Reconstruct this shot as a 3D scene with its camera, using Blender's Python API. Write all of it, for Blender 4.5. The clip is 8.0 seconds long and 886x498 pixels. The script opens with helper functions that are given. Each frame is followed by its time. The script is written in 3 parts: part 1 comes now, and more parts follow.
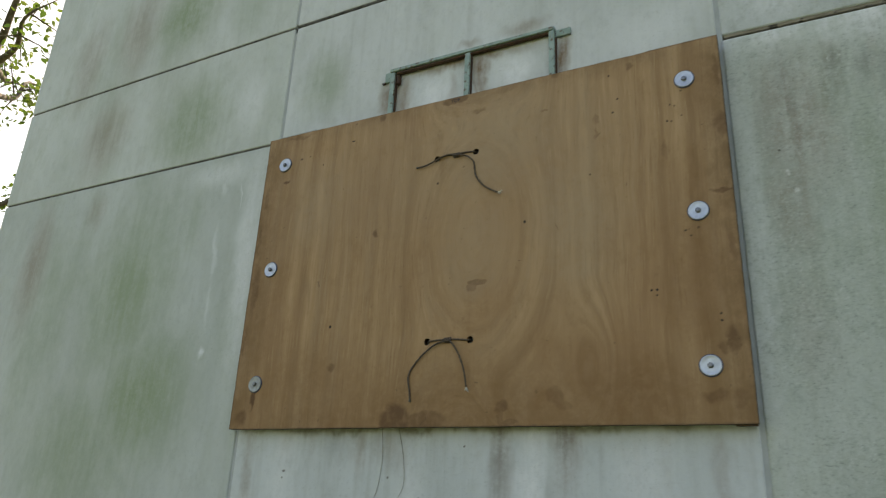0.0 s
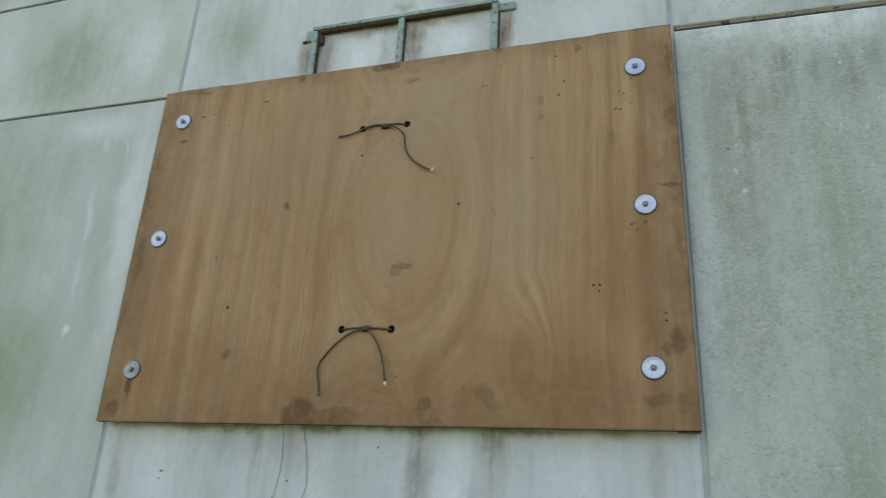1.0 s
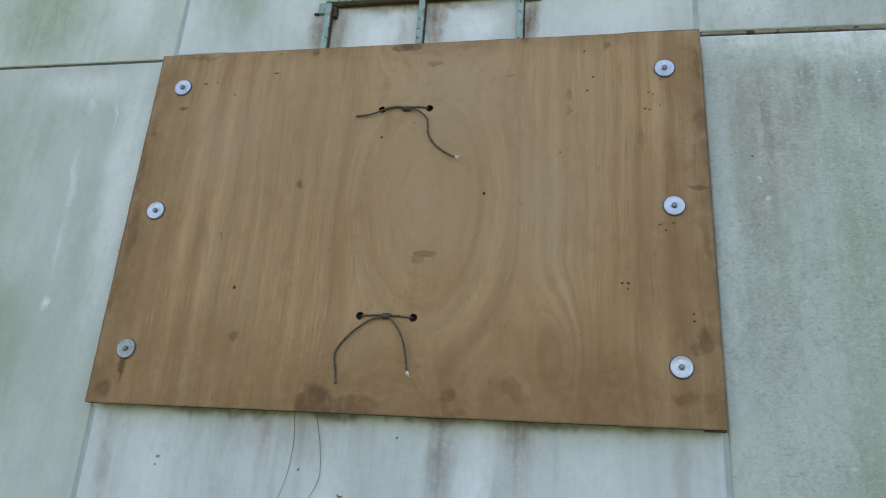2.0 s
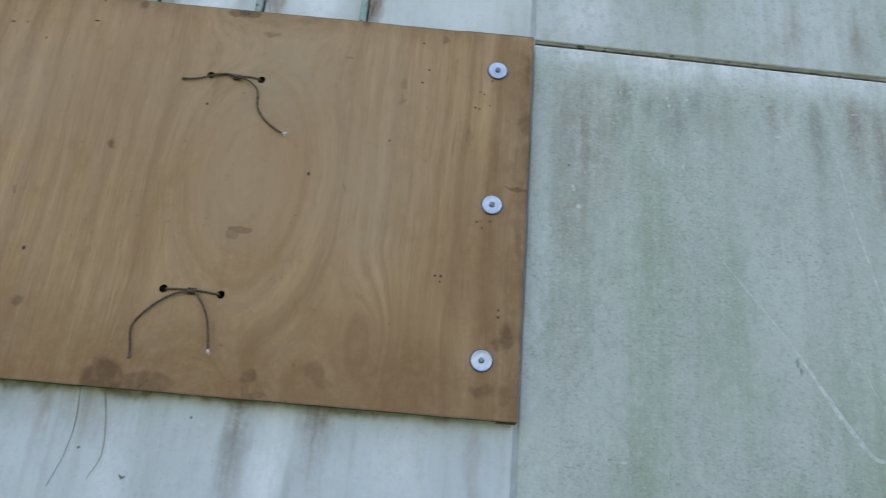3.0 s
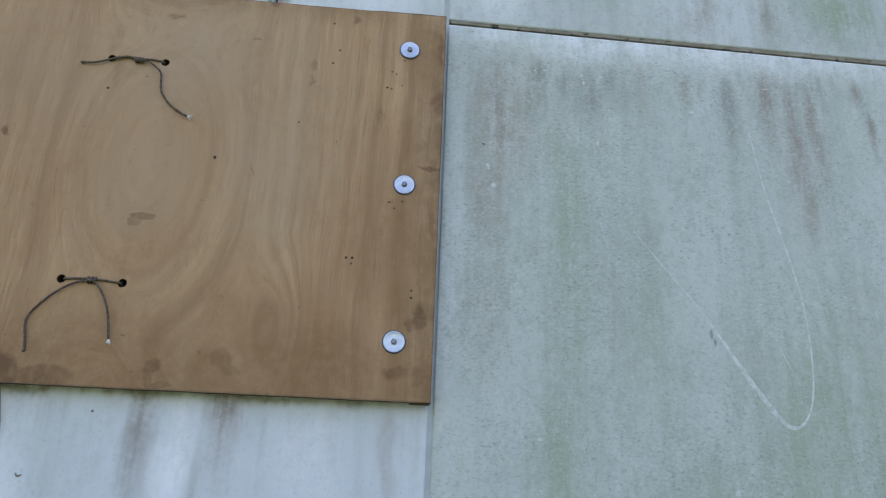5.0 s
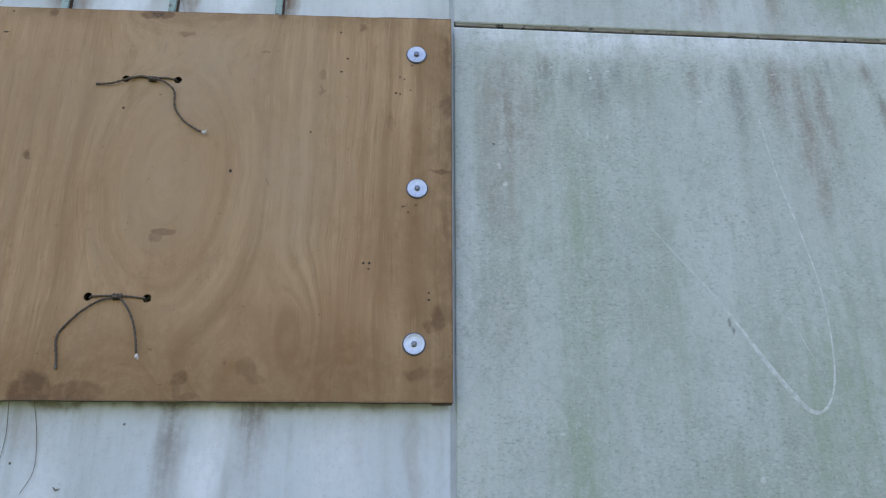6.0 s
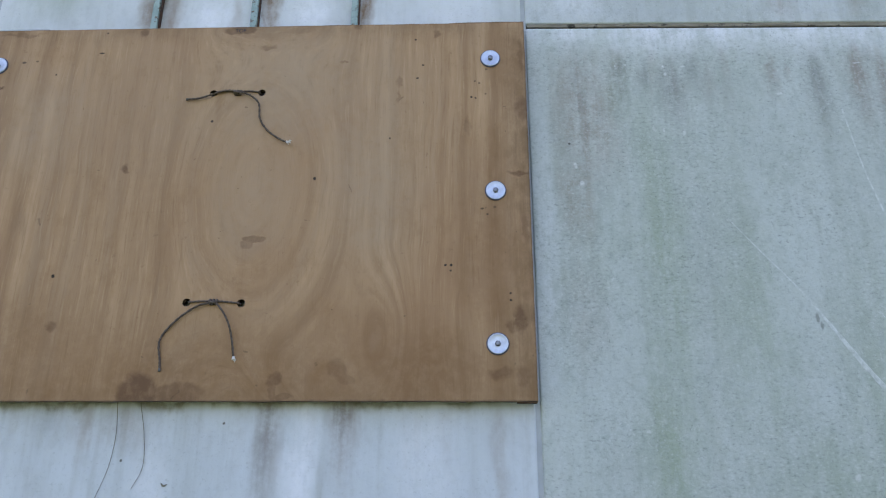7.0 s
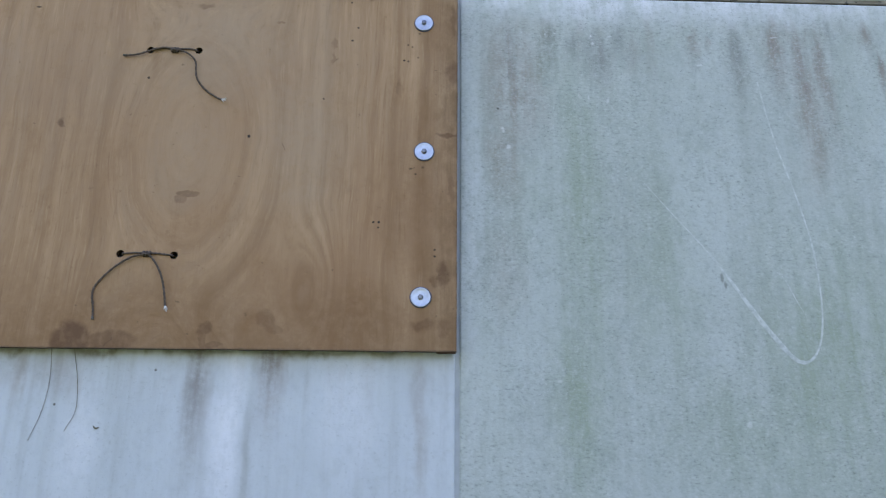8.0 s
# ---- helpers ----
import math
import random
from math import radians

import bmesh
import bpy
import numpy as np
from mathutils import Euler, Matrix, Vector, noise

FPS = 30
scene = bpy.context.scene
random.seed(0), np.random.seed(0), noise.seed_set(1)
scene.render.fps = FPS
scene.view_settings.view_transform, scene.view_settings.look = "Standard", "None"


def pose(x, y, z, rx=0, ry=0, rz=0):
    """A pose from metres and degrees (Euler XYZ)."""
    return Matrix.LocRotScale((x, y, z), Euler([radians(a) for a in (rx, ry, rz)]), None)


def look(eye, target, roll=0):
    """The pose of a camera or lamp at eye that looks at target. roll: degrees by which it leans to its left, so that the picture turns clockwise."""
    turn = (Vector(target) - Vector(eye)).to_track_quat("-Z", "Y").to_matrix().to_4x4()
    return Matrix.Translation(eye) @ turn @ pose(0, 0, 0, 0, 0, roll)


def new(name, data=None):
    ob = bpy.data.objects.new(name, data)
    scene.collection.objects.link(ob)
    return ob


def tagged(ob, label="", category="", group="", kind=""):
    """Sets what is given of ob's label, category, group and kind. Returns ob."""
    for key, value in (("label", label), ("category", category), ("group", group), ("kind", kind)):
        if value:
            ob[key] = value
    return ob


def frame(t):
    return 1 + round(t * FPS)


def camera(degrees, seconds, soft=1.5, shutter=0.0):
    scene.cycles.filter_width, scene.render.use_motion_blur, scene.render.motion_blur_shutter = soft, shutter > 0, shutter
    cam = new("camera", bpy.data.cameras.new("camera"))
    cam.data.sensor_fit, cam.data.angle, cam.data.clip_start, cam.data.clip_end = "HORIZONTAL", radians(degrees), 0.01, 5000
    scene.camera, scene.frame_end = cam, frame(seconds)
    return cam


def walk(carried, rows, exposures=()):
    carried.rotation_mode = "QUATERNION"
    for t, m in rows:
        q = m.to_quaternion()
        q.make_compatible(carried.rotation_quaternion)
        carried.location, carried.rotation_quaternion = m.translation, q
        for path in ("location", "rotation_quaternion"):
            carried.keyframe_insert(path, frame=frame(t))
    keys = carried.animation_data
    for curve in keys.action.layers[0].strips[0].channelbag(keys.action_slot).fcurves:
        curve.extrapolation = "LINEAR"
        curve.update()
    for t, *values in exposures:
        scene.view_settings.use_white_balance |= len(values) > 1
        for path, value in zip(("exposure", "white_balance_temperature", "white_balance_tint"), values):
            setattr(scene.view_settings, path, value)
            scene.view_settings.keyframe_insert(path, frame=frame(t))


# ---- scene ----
cam = camera(64.4, 8.0, soft=1.1, shutter=0.25)
PATH = [
    (0, (0.679, -1.348, 1.496), (-0.194, 0.311, 2.192), 2.7),
    (0.2, (0.619, -1.34, 1.502), (-0.237, 0.339, 2.172), 2.6),
    (0.5, (0.59, -1.285, 1.503), (-0.157, 0.441, 2.183), 4.3),
    (0.7, (0.572, -1.261, 1.503), (-0.134, 0.478, 2.194), 5.2),
    (1, (0.532, -1.246, 1.513), (-0.027, 0.541, 2.217), 3.0),
    (1.2, (0.491, -1.239, 1.524), (0.041, 0.583, 2.216), 2.4),
    (2.3, (0.314, -1.286, 1.512), (-0.003, 0.575, 2.174), 4.6),
    (2.5, (0.332, -1.29, 1.506), (0.046, 0.58, 2.156), 5.5),
    (2.7, (0.368, -1.276, 1.514), (0.147, 0.597, 2.178), 5.5),
    (3, (0.418, -1.263, 1.53), (0.457, 0.625, 2.188), 4.8),
    (3.2, (0.458, -1.265, 1.521), (0.511, 0.615, 2.201), 3.2),
    (3.5, (0.491, -1.251, 1.526), (0.611, 0.629, 2.2), 3.0),
    (3.7, (0.496, -1.24, 1.512), (0.624, 0.633, 2.203), 2.4),
    (4, (0.499, -1.233, 1.52), (0.63, 0.647, 2.188), 3.6),
    (4.5, (0.517, -1.225, 1.513), (0.647, 0.655, 2.184), 2.9),
    (4.7, (0.519, -1.23, 1.51), (0.655, 0.651, 2.175), 2.8),
    (5.8, (0.525, -1.251, 1.503), (0.631, 0.631, 2.17), -0.2),
    (6, (0.523, -1.257, 1.511), (0.612, 0.631, 2.165), -0.0),
    (6.2, (0.514, -1.263, 1.506), (0.597, 0.622, 2.168), -0.1),
    (6.5, (0.499, -1.275, 1.513), (0.552, 0.615, 2.166), -0.4),
    (7, (0.471, -1.282, 1.51), (0.408, 0.609, 2.157), 0.2),
    (7.3, (0.48, -1.287, 1.501), (0.44, 0.603, 2.153), 0.4),
    (7.5, (0.494, -1.293, 1.503), (0.488, 0.6, 2.147), 0.7),
    (7.8, (0.517, -1.314, 1.474), (0.542, 0.596, 2.066), 0.1),
    (8, (0.562, -1.329, 1.466), (0.577, 0.588, 2.037), 0.5),
]
EXPOSURES = [
    (0.0, 1.46, 9000, 10), (0.5, 1.73, 8600, 13), (1.0, 1.93, 8200, 13), (2.5, 2.04, 7350, 15), (4.5, 2.08, 7000, 19), (7.0, 2.09, 6800, 22), (8.0, 2.1, 6650, 23),
]
walk(cam, [(t, look(eye, target, roll)) for t, eye, target, roll in PATH], EXPOSURES)

# ---- sky and sun: the wall stands in open shade, the sun behind the building ----
SUN_ELEVATION, SUN_TURN = 48.0, 20.0
world = bpy.data.worlds.new("sky")
scene.world = world
world.use_nodes = True
wt = world.node_tree
sky = wt.nodes.new("ShaderNodeTexSky")
sky.sky_type = "NISHITA"
sky.sun_disc = False
sky.sun_elevation = radians(SUN_ELEVATION)
sky.sun_rotation = radians(-SUN_TURN)
sky.air_density, sky.dust_density = 1.0, 3.0
wt.nodes["Background"].inputs["Strength"].default_value = 0.12
wt.links.new(sky.outputs["Color"], wt.nodes["Background"].inputs["Color"])
sun = new("sun", bpy.data.lights.new("sun", "SUN"))
sun.data.energy, sun.data.angle, sun.data.color = 3.2, radians(0.6), (1.0, 0.95, 0.87)
a, e = radians(SUN_TURN), radians(SUN_ELEVATION)
sun.matrix_world = look((-10 * math.sin(a) * math.cos(e), 10 * math.cos(a) * math.cos(e), 10 * math.sin(e)), (0, 0, 0))


# ---- material tools ----
class Nodes:
    """Short forms for the node graph of one material."""

    def __init__(self, name):
        self.mat = bpy.data.materials.new(name)
        self.mat.use_nodes = True
        self.tree = self.mat.node_tree
        self.bsdf = self.tree.nodes["Principled BSDF"]

    def put(self, socket, value):
        if isinstance(value, bpy.types.NodeSocket):
            self.tree.links.new(value, socket)
        elif isinstance(value, tuple) and len(value) == 3 and socket.type == "RGBA":
            socket.default_value = (*value, 1)
        else:
            socket.default_value = value

    def node(self, kind, out=0, **inputs):
        n = self.tree.nodes.new(kind)
        for key, value in inputs.items():
            self.put(n.inputs[key.replace("_", " ")], value)
        return n, n.outputs[out]

    def math(self, op, a, b=0.0, clamp=False):
        n = self.tree.nodes.new("ShaderNodeMath")
        n.operation, n.use_clamp = op, clamp
        self.put(n.inputs[0], a)
        self.put(n.inputs[1], b)
        return n.outputs[0]

    def vec(self, op, a, b=(0, 0, 0), c=None):
        n = self.tree.nodes.new("ShaderNodeVectorMath")
        n.operation = op
        self.put(n.inputs[0], a)
        self.put(n.inputs[1], b)
        if c is not None:
            self.put(n.inputs[2], c)
        return n.outputs["Value"] if op in ("LENGTH", "DOT_PRODUCT") else n.outputs[0]

    def place(self):
        return self.tree.nodes.new("ShaderNodeTexCoord").outputs["Object"]

    def noise(self, at, scale, detail=3.0, rough=0.55, stretch=None, color=False):
        if stretch:
            at = self.vec("MULTIPLY", at, stretch)
        n, _ = self.node("ShaderNodeTexNoise", Vector=at, Scale=scale, Detail=detail, Roughness=rough)
        return n.outputs["Color" if color else 0]

    def span(self, value, lo, hi, to_lo=0.0, to_hi=1.0, smooth=True):
        n = self.tree.nodes.new("ShaderNodeMapRange")
        n.interpolation_type = "SMOOTHSTEP" if smooth else "LINEAR"
        self.put(n.inputs["Value"], value)
        for key, v in (("From Min", lo), ("From Max", hi), ("To Min", to_lo), ("To Max", to_hi)):
            n.inputs[key].default_value = v
        return n.outputs[0]

    def mix(self, fac, a, b, blend="MIX"):
        n = self.tree.nodes.new("ShaderNodeMix")
        n.data_type, n.blend_type = "RGBA", blend
        self.put(n.inputs[0], fac)
        self.put(n.inputs[6], a)
        self.put(n.inputs[7], b)
        return n.outputs[2]

    def ramp(self, fac, *stops):
        n = self.tree.nodes.new("ShaderNodeValToRGB")
        self.put(n.inputs[0], fac)
        while len(n.color_ramp.elements) < len(stops):
            n.color_ramp.elements.new(0.5)
        for el, (at, c) in zip(n.color_ramp.elements, stops):
            el.position, el.color = at, (*c, 1)
        return n.outputs[0]

    def blots(self, at, spots, soft=0.55):
        """One mask out of blots (x, z, half width, half height, strength) with soft edges."""
        total = None
        for x, z, rx, rz, strength in spots:
            d = self.vec("MULTIPLY_ADD", at, (1 / rx, 0, 1 / rz), (-x / rx, 0, -z / rz))
            m = self.span(self.vec("LENGTH", d), 1.0, 1.0 - soft, 0.0, strength)
            total = m if total is None else self.math("MAXIMUM", total, m)
        return total

    def wedges(self, at, runs):
        """One mask out of run-off streaks (x, top, half width, length, strength): pointed above, broad and fading below."""
        sep = self.tree.nodes.new("ShaderNodeSeparateXYZ")
        self.tree.links.new(at, sep.inputs[0])
        total = None
        for x, top, width, length, strength in runs:
            fall = self.math("DIVIDE", self.math("SUBTRACT", top, sep.outputs[2]), length)
            half = self.span(fall, -0.1, 0.45, 0.12 * width, width)
            side = self.math("DIVIDE", self.math("ABSOLUTE", self.math("SUBTRACT", sep.outputs[0], x)), half)
            m = self.math("MULTIPLY", self.span(side, 1.35, 0.0), self.math("MULTIPLY", self.span(fall, -0.04, 0.34, 0.0, strength), self.span(fall, 1.0, 0.25)))
            total = m if total is None else self.math("MAXIMUM", total, m)
        return total

    def wobble(self, at, scale, amount, stretch=None):
        c = self.noise(at, scale, 3.0, 0.6, stretch, color=True)
        return self.vec("MULTIPLY_ADD", self.vec("SUBTRACT", c, (0.5, 0.5, 0.5)), (amount, amount, amount), at)

    def finish(self, color, rough, bump=None, strength=0.2, distance=0.002, metal=0.0, spec=0.5):
        self.put(self.bsdf.inputs["Base Color"], color)
        self.put(self.bsdf.inputs["Roughness"], rough)
        self.put(self.bsdf.inputs["Metallic"], metal)
        self.put(self.bsdf.inputs["Specular IOR Level"], spec)
        if bump is not None:
            n, out = self.node("ShaderNodeBump", Height=bump, Strength=strength, Distance=distance)
            self.put(self.bsdf.inputs["Normal"], out)
        return self.mat


def wall_paint(name, base, dirt, grey=0.5, algae=0.0, streak=0.3, grain=1.0, brown=(), green=(), dark=(), pale=(), specks=(), rust=(), soot=(), flakes=(), dash=0.0, rag=0.3, drip=None, offset=0.0):
    """Weathered paint on a cladding panel: mottled film, run-off streaks, algae and rust with shapes of their own; spot
    lists can also paint shade.
    """
    g = Nodes(name)
    p = g.vec("ADD", g.place(), (offset, 0, offset * 0.7))
    q = g.wobble(g.place(), 9.0, 0.07, (1.6, 1, 0.7))
    q = g.wobble(q, 60.0, 0.012)
    big = g.noise(p, 2.3, 4.0, 0.6, (1.5, 1, 0.8))
    mid = g.noise(p, 14.0, 5.0, 0.65, (1.4, 1, 0.75))
    fine = g.noise(p, 170.0, 4.0, 0.7)
    runs = g.noise(p, 13.0, 4.0, 0.6, (3.0, 1, 0.16))
    thin = g.noise(p, 60.0, 3.0, 0.6, (2.2, 1, 0.12))
    c = g.mix(g.math("MULTIPLY", g.span(big, 0.3, 0.72), grey), base, dirt)
    c = g.mix(g.math("MULTIPLY", g.span(mid, 0.42, 0.7), 0.55 * grey), c, dirt)
    c = g.mix(g.math("MULTIPLY", g.span(runs, 0.46, 0.74), streak), c, (dirt[0] * 0.78, dirt[1] * 0.74, dirt[2] * 0.68))
    c = g.mix(g.math("MULTIPLY", g.span(thin, 0.5, 0.75), 0.2 * streak), c, (dirt[0] * 0.7, dirt[1] * 0.68, dirt[2] * 0.66))
    moss_and_shade = (0.27, 0.335, 0.215)
    if algae:
        c = g.mix(g.math("MULTIPLY", g.span(g.noise(p, 3.4, 5.0, 0.62, (1.3, 1, 0.55)), 0.46, 0.72), algae), c, moss_and_shade)
    grit = g.noise(p, 52.0, 6.0, 0.78)
    texture = g.span(g.math("ADD", g.math("MULTIPLY", runs, 0.45), g.math("ADD", g.math("MULTIPLY", mid, 0.35), g.math("MULTIPLY", grit, 0.4))), 0.46, 0.70, rag, 1.1)
    for spots, tint in ((green, moss_and_shade), (brown, (0.24, 0.155, 0.095)), (dark, (0.155, 0.142, 0.10)), (pale, (0.80, 0.81, 0.85))):
        if spots:
            mask = g.math("MULTIPLY", g.blots(q, spots, 0.95), texture)
            c = g.mix(mask, c, tint)
    s = g.wobble(g.wobble(g.place(), 11.0, 0.035, (1, 1, 0.4)), 60.0, 0.020)
    for spots, tint in ((rust, (0.225, 0.150, 0.110)), (soot, (0.185, 0.182, 0.172))):
        if spots:
            c = g.mix(g.math("MULTIPLY", g.wedges(s, spots), texture), c, tint)
    if flakes:
        c = g.mix(g.blots(g.wobble(g.place(), 90.0, 0.014), flakes, 0.5), c, (0.74, 0.75, 0.74))
    if specks:
        c = g.mix(g.blots(g.wobble(g.place(), 120.0, 0.004), specks, 0.6), c, (0.09, 0.085, 0.07))
    if drip:
        top, length, amount = drip
        px, _, pz = g.tree.nodes.new("ShaderNodeSeparateXYZ").outputs
        g.tree.links.new(g.wobble(g.place(), 25.0, 0.012), px.node.inputs[0])
        start = g.math("MULTIPLY_ADD", g.noise(p, 17.0, 2.0, 0.6, (1, 0, 0)), 0.16)
        start.node.inputs[2].default_value = top - 0.10
        fall = g.math("SUBTRACT", start, pz)
        reach = g.span(g.noise(p, 31.0, 1.0, 0.5, (1, 0, 0)), 0.3, 0.7, 0.3, 1.0)
        window = g.math("MULTIPLY", g.span(fall, -0.004, 0.03), g.span(g.math("DIVIDE", fall, reach), length, 0.02))
        lines = g.span(g.noise(g.wobble(p, 30.0, 0.012), 26.0, 3.0, 0.6, (1, 0, 0.03)), 0.40, 0.64)
        hue = g.mix(g.span(g.noise(p, 12.0, 1.0, 0.5, (1, 0, 0)), 0.47, 0.60), (0.235, 0.155, 0.115), (0.19, 0.19, 0.185))
        broken = g.span(g.noise(p, 48.0, 5.0, 0.72, (1, 1, 0.6)), 0.36, 0.6, 0.25, 1.0)
        c = g.mix(g.math("MULTIPLY", g.math("MULTIPLY", window, g.math("MULTIPLY", lines, broken)), g.span(mid, 0.3, 0.62, 0.4 * amount, amount)), c, hue)
    # flaked and chalky grains, dark pinholes
    cluster = g.span(g.noise(p, 7.0, 4.0, 0.6), 0.36, 0.66, 0.25, 1.0)
    crust = g.noise(p, 42.0, 5.0, 0.7, (1.2, 1, 0.9))
    c = g.mix(g.math("MULTIPLY", g.span(crust, 0.47, 0.72), 0.42 * grain), c, (dirt[0] * 0.72, dirt[1] * 0.74, dirt[2] * 0.70))
    c = g.mix(g.math("MULTIPLY", g.span(crust, 0.48, 0.30), 0.22 * grain), c, (0.60, 0.635, 0.625))
    c = g.mix(g.math("MULTIPLY", g.math("MULTIPLY", g.span(fine, 0.54, 0.74), 0.55 * grain), cluster), c, (0.68, 0.70, 0.70))
    c = g.mix(g.math("MULTIPLY", g.math("MULTIPLY", g.span(g.noise(p, 75.0, 5.0, 0.75, (1, 1, 1.3)), 0.54, 0.74), cluster), 0.5 * grain), c, (dirt[0] * 0.55, dirt[1] * 0.57, dirt[2] * 0.52))
    pits = g.noise(p, 125.0, 4.0, 0.7, (1, 1, 1.15))
    c = g.mix(g.math("MULTIPLY", g.math("MULTIPLY", g.span(pits, 0.56, 0.68), g.span(g.noise(p, 4.0, 4.0, 0.6), 0.36, 0.62, 0.15, 1.0)), 0.7 * grain), c, (dirt[0] * 0.42, dirt[1] * 0.44, dirt[2] * 0.42))
    if dash:
        short = g.noise(p, 150.0, 3.0, 0.65, (0.8, 1, 1.35))
        rough = g.math("MULTIPLY", g.span(g.noise(p, 5.0, 4.0, 0.62), 0.34, 0.62, 0.3, 1.0), dash)
        if pale:  # fresh paint under the joint is still smooth
            rough = g.math("MULTIPLY", rough, g.span(mask, 0.05, 0.5, 1.0, 0.15))
        c = g.mix(g.math("MULTIPLY", g.span(short, 0.54, 0.70), rough), c, (dirt[0] * 0.56, dirt[1] * 0.57, dirt[2] * 0.57))
        c = g.mix(g.math("MULTIPLY", g.span(short, 0.46, 0.32), g.math("MULTIPLY", rough, 0.55)), c, (0.66, 0.69, 0.67))
    v, _ = g.node("ShaderNodeTexVoronoi", Vector=g.wobble(g.wobble(p, 3.0, 0.3), 110.0, 0.035), Scale=19.0)
    chip = g.math("MULTIPLY", g.span(v.outputs["Distance"], 0.085, 0.03), g.span(v.outputs["Color"], 0.60, 0.66))
    c = g.mix(g.math("MULTIPLY", chip, 0.5 * grain), c, (0.7, 0.71, 0.7))
    height = g.math("ADD", g.math("MULTIPLY", fine, 0.7), g.math("MULTIPLY", mid, 0.8))
    return g.finish(c, g.span(mid, 0.3, 0.7, 0.5, 0.75), g.math("ADD", height, g.math("MULTIPLY", g.noise(p, 75.0, 5.0, 0.75), 0.9)), 0.42 * grain + 0.05, 0.0022, spec=0.3)


def plywood():
    g = Nodes("plywood")
    p = g.place()
    w = g.wobble(p, 3.0, 0.05, (1.2, 1, 0.6))
    w = g.wobble(w, 14.0, 0.006, (1, 1, 0.3))
    # rotary-cut veneer: soft bands round one oval heart, arches below it and long fibres between
    heart = g.vec("LENGTH", g.vec("MULTIPLY_ADD", w, (1, 0, 0.52), (-0.052, 0, -0.52 * 0.43)))
    flat = g.tree.nodes.new("ShaderNodeSeparateXYZ")
    g.tree.links.new(w, flat.inputs[0])
    fx, fz = flat.outputs[0], flat.outputs[2]
    off = g.math("MULTIPLY", g.math("SUBTRACT", fx, 0.338), 13.0)
    dip = g.math("MULTIPLY", g.math("POWER", 0.37, g.math("MULTIPLY", off, off)), g.span(fz, 0.36, 0.06, 0.0, 0.165))
    rings = g.math("SUBTRACT", heart, dip)
    across = g.math("ABSOLUTE", g.math("SUBTRACT", fx, 0.052))
    near = g.blots(w, [(0.21, 0.15, 0.22, 0.24, 1.0)], 0.6)
    apart = g.math("MULTIPLY", g.span(heart, 0.13, 0.25), g.math("SUBTRACT", 1.0, near))
    rings = g.math("ADD", g.math("MULTIPLY", rings, g.math("SUBTRACT", 1.0, apart)), g.math("MULTIPLY", across, apart))
    arch = g.vec("LENGTH", g.vec("MULTIPLY_ADD", w, (1, 0, 0.15), (0.42, 0, -0.15 * 0.2)))
    aside = g.blots(w, [(-0.42, 0.48, 0.15, 0.26, 0.4)], 0.7)
    n, _ = g.node("ShaderNodeTexNoise")
    n.noise_dimensions = "1D"
    g.put(n.inputs["W"], rings)
    n.inputs["Scale"].default_value, n.inputs["Detail"].default_value, n.inputs["Roughness"].default_value = 30.0, 1.0, 0.5
    figure = g.math("ADD", 0.5, g.math("MULTIPLY", g.math("SUBTRACT", n.outputs[0], 0.5), g.math("MULTIPLY", g.span(heart, 0.07, 0.16, 0.10, 1.1), g.math("SUBTRACT", 1.0, g.math("MULTIPLY", apart, 0.45)))))
    along = g.tree.nodes.new("ShaderNodeCombineXYZ")
    for socket, value in zip(along.inputs, (rings, g.math("MULTIPLY", fx, 0.22), g.math("MULTIPLY", fz, 0.055))):
        g.put(socket, value)
    fibre = along.outputs[0]
    long = g.noise(fibre, 62.0, 4.0, 0.6)
    thread = g.noise(fibre, 190.0, 3.0, 0.65)
    calm = g.math("MULTIPLY", g.span(heart, 0.05, 0.15, 0.25, 1.0), g.math("SUBTRACT", 1.0, g.math("MULTIPLY", near, 0.65)))
    pores = g.noise(p, 190.0, 3.0, 0.7, (2.4, 1, 0.05))
    cloud = g.noise(p, 3.2, 4.0, 0.6, (1.3, 1, 0.7))
    smear = g.noise(p, 13.0, 6.0, 0.72, (1.2, 1, 0.8))
    c = g.ramp(figure, (0.31, (0.330, 0.193, 0.098)), (0.48, (0.405, 0.245, 0.129)), (0.69, (0.486, 0.307, 0.170)))
    patch = g.noise(p, 6.0, 3.0, 0.6)
    c = g.mix(g.math("MULTIPLY", g.span(long, 0.48, 0.72), g.span(patch, 0.35, 0.65, 0.1, 0.4)), c, (0.300, 0.168, 0.080))
    c = g.mix(g.math("MULTIPLY", g.span(long, 0.52, 0.30), g.span(patch, 0.65, 0.35, 0.1, 0.45)), c, (0.52, 0.33, 0.18))
    c = g.mix(g.math("MULTIPLY", g.span(thread, 0.54, 0.74, 0.0, 0.56), calm), c, (0.265, 0.150, 0.072))
    c = g.mix(g.math("MULTIPLY", g.span(thread, 0.46, 0.28, 0.0, 0.48), calm), c, (0.555, 0.362, 0.202))
    n, _ = g.node("ShaderNodeTexNoise")
    n.noise_dimensions = "1D"
    g.put(n.inputs["W"], arch)
    n.inputs["Scale"].default_value, n.inputs["Detail"].default_value = 62.0, 1.0
    c = g.mix(g.math("MULTIPLY", g.span(n.outputs[0], 0.5, 0.68), aside), c, (0.250, 0.150, 0.080))
    worn = g.noise(fibre, 24.0, 4.0, 0.65)
    c = g.mix(g.math("MULTIPLY", g.span(worn, 0.48, 0.70), 0.3), c, (0.385, 0.272, 0.178))
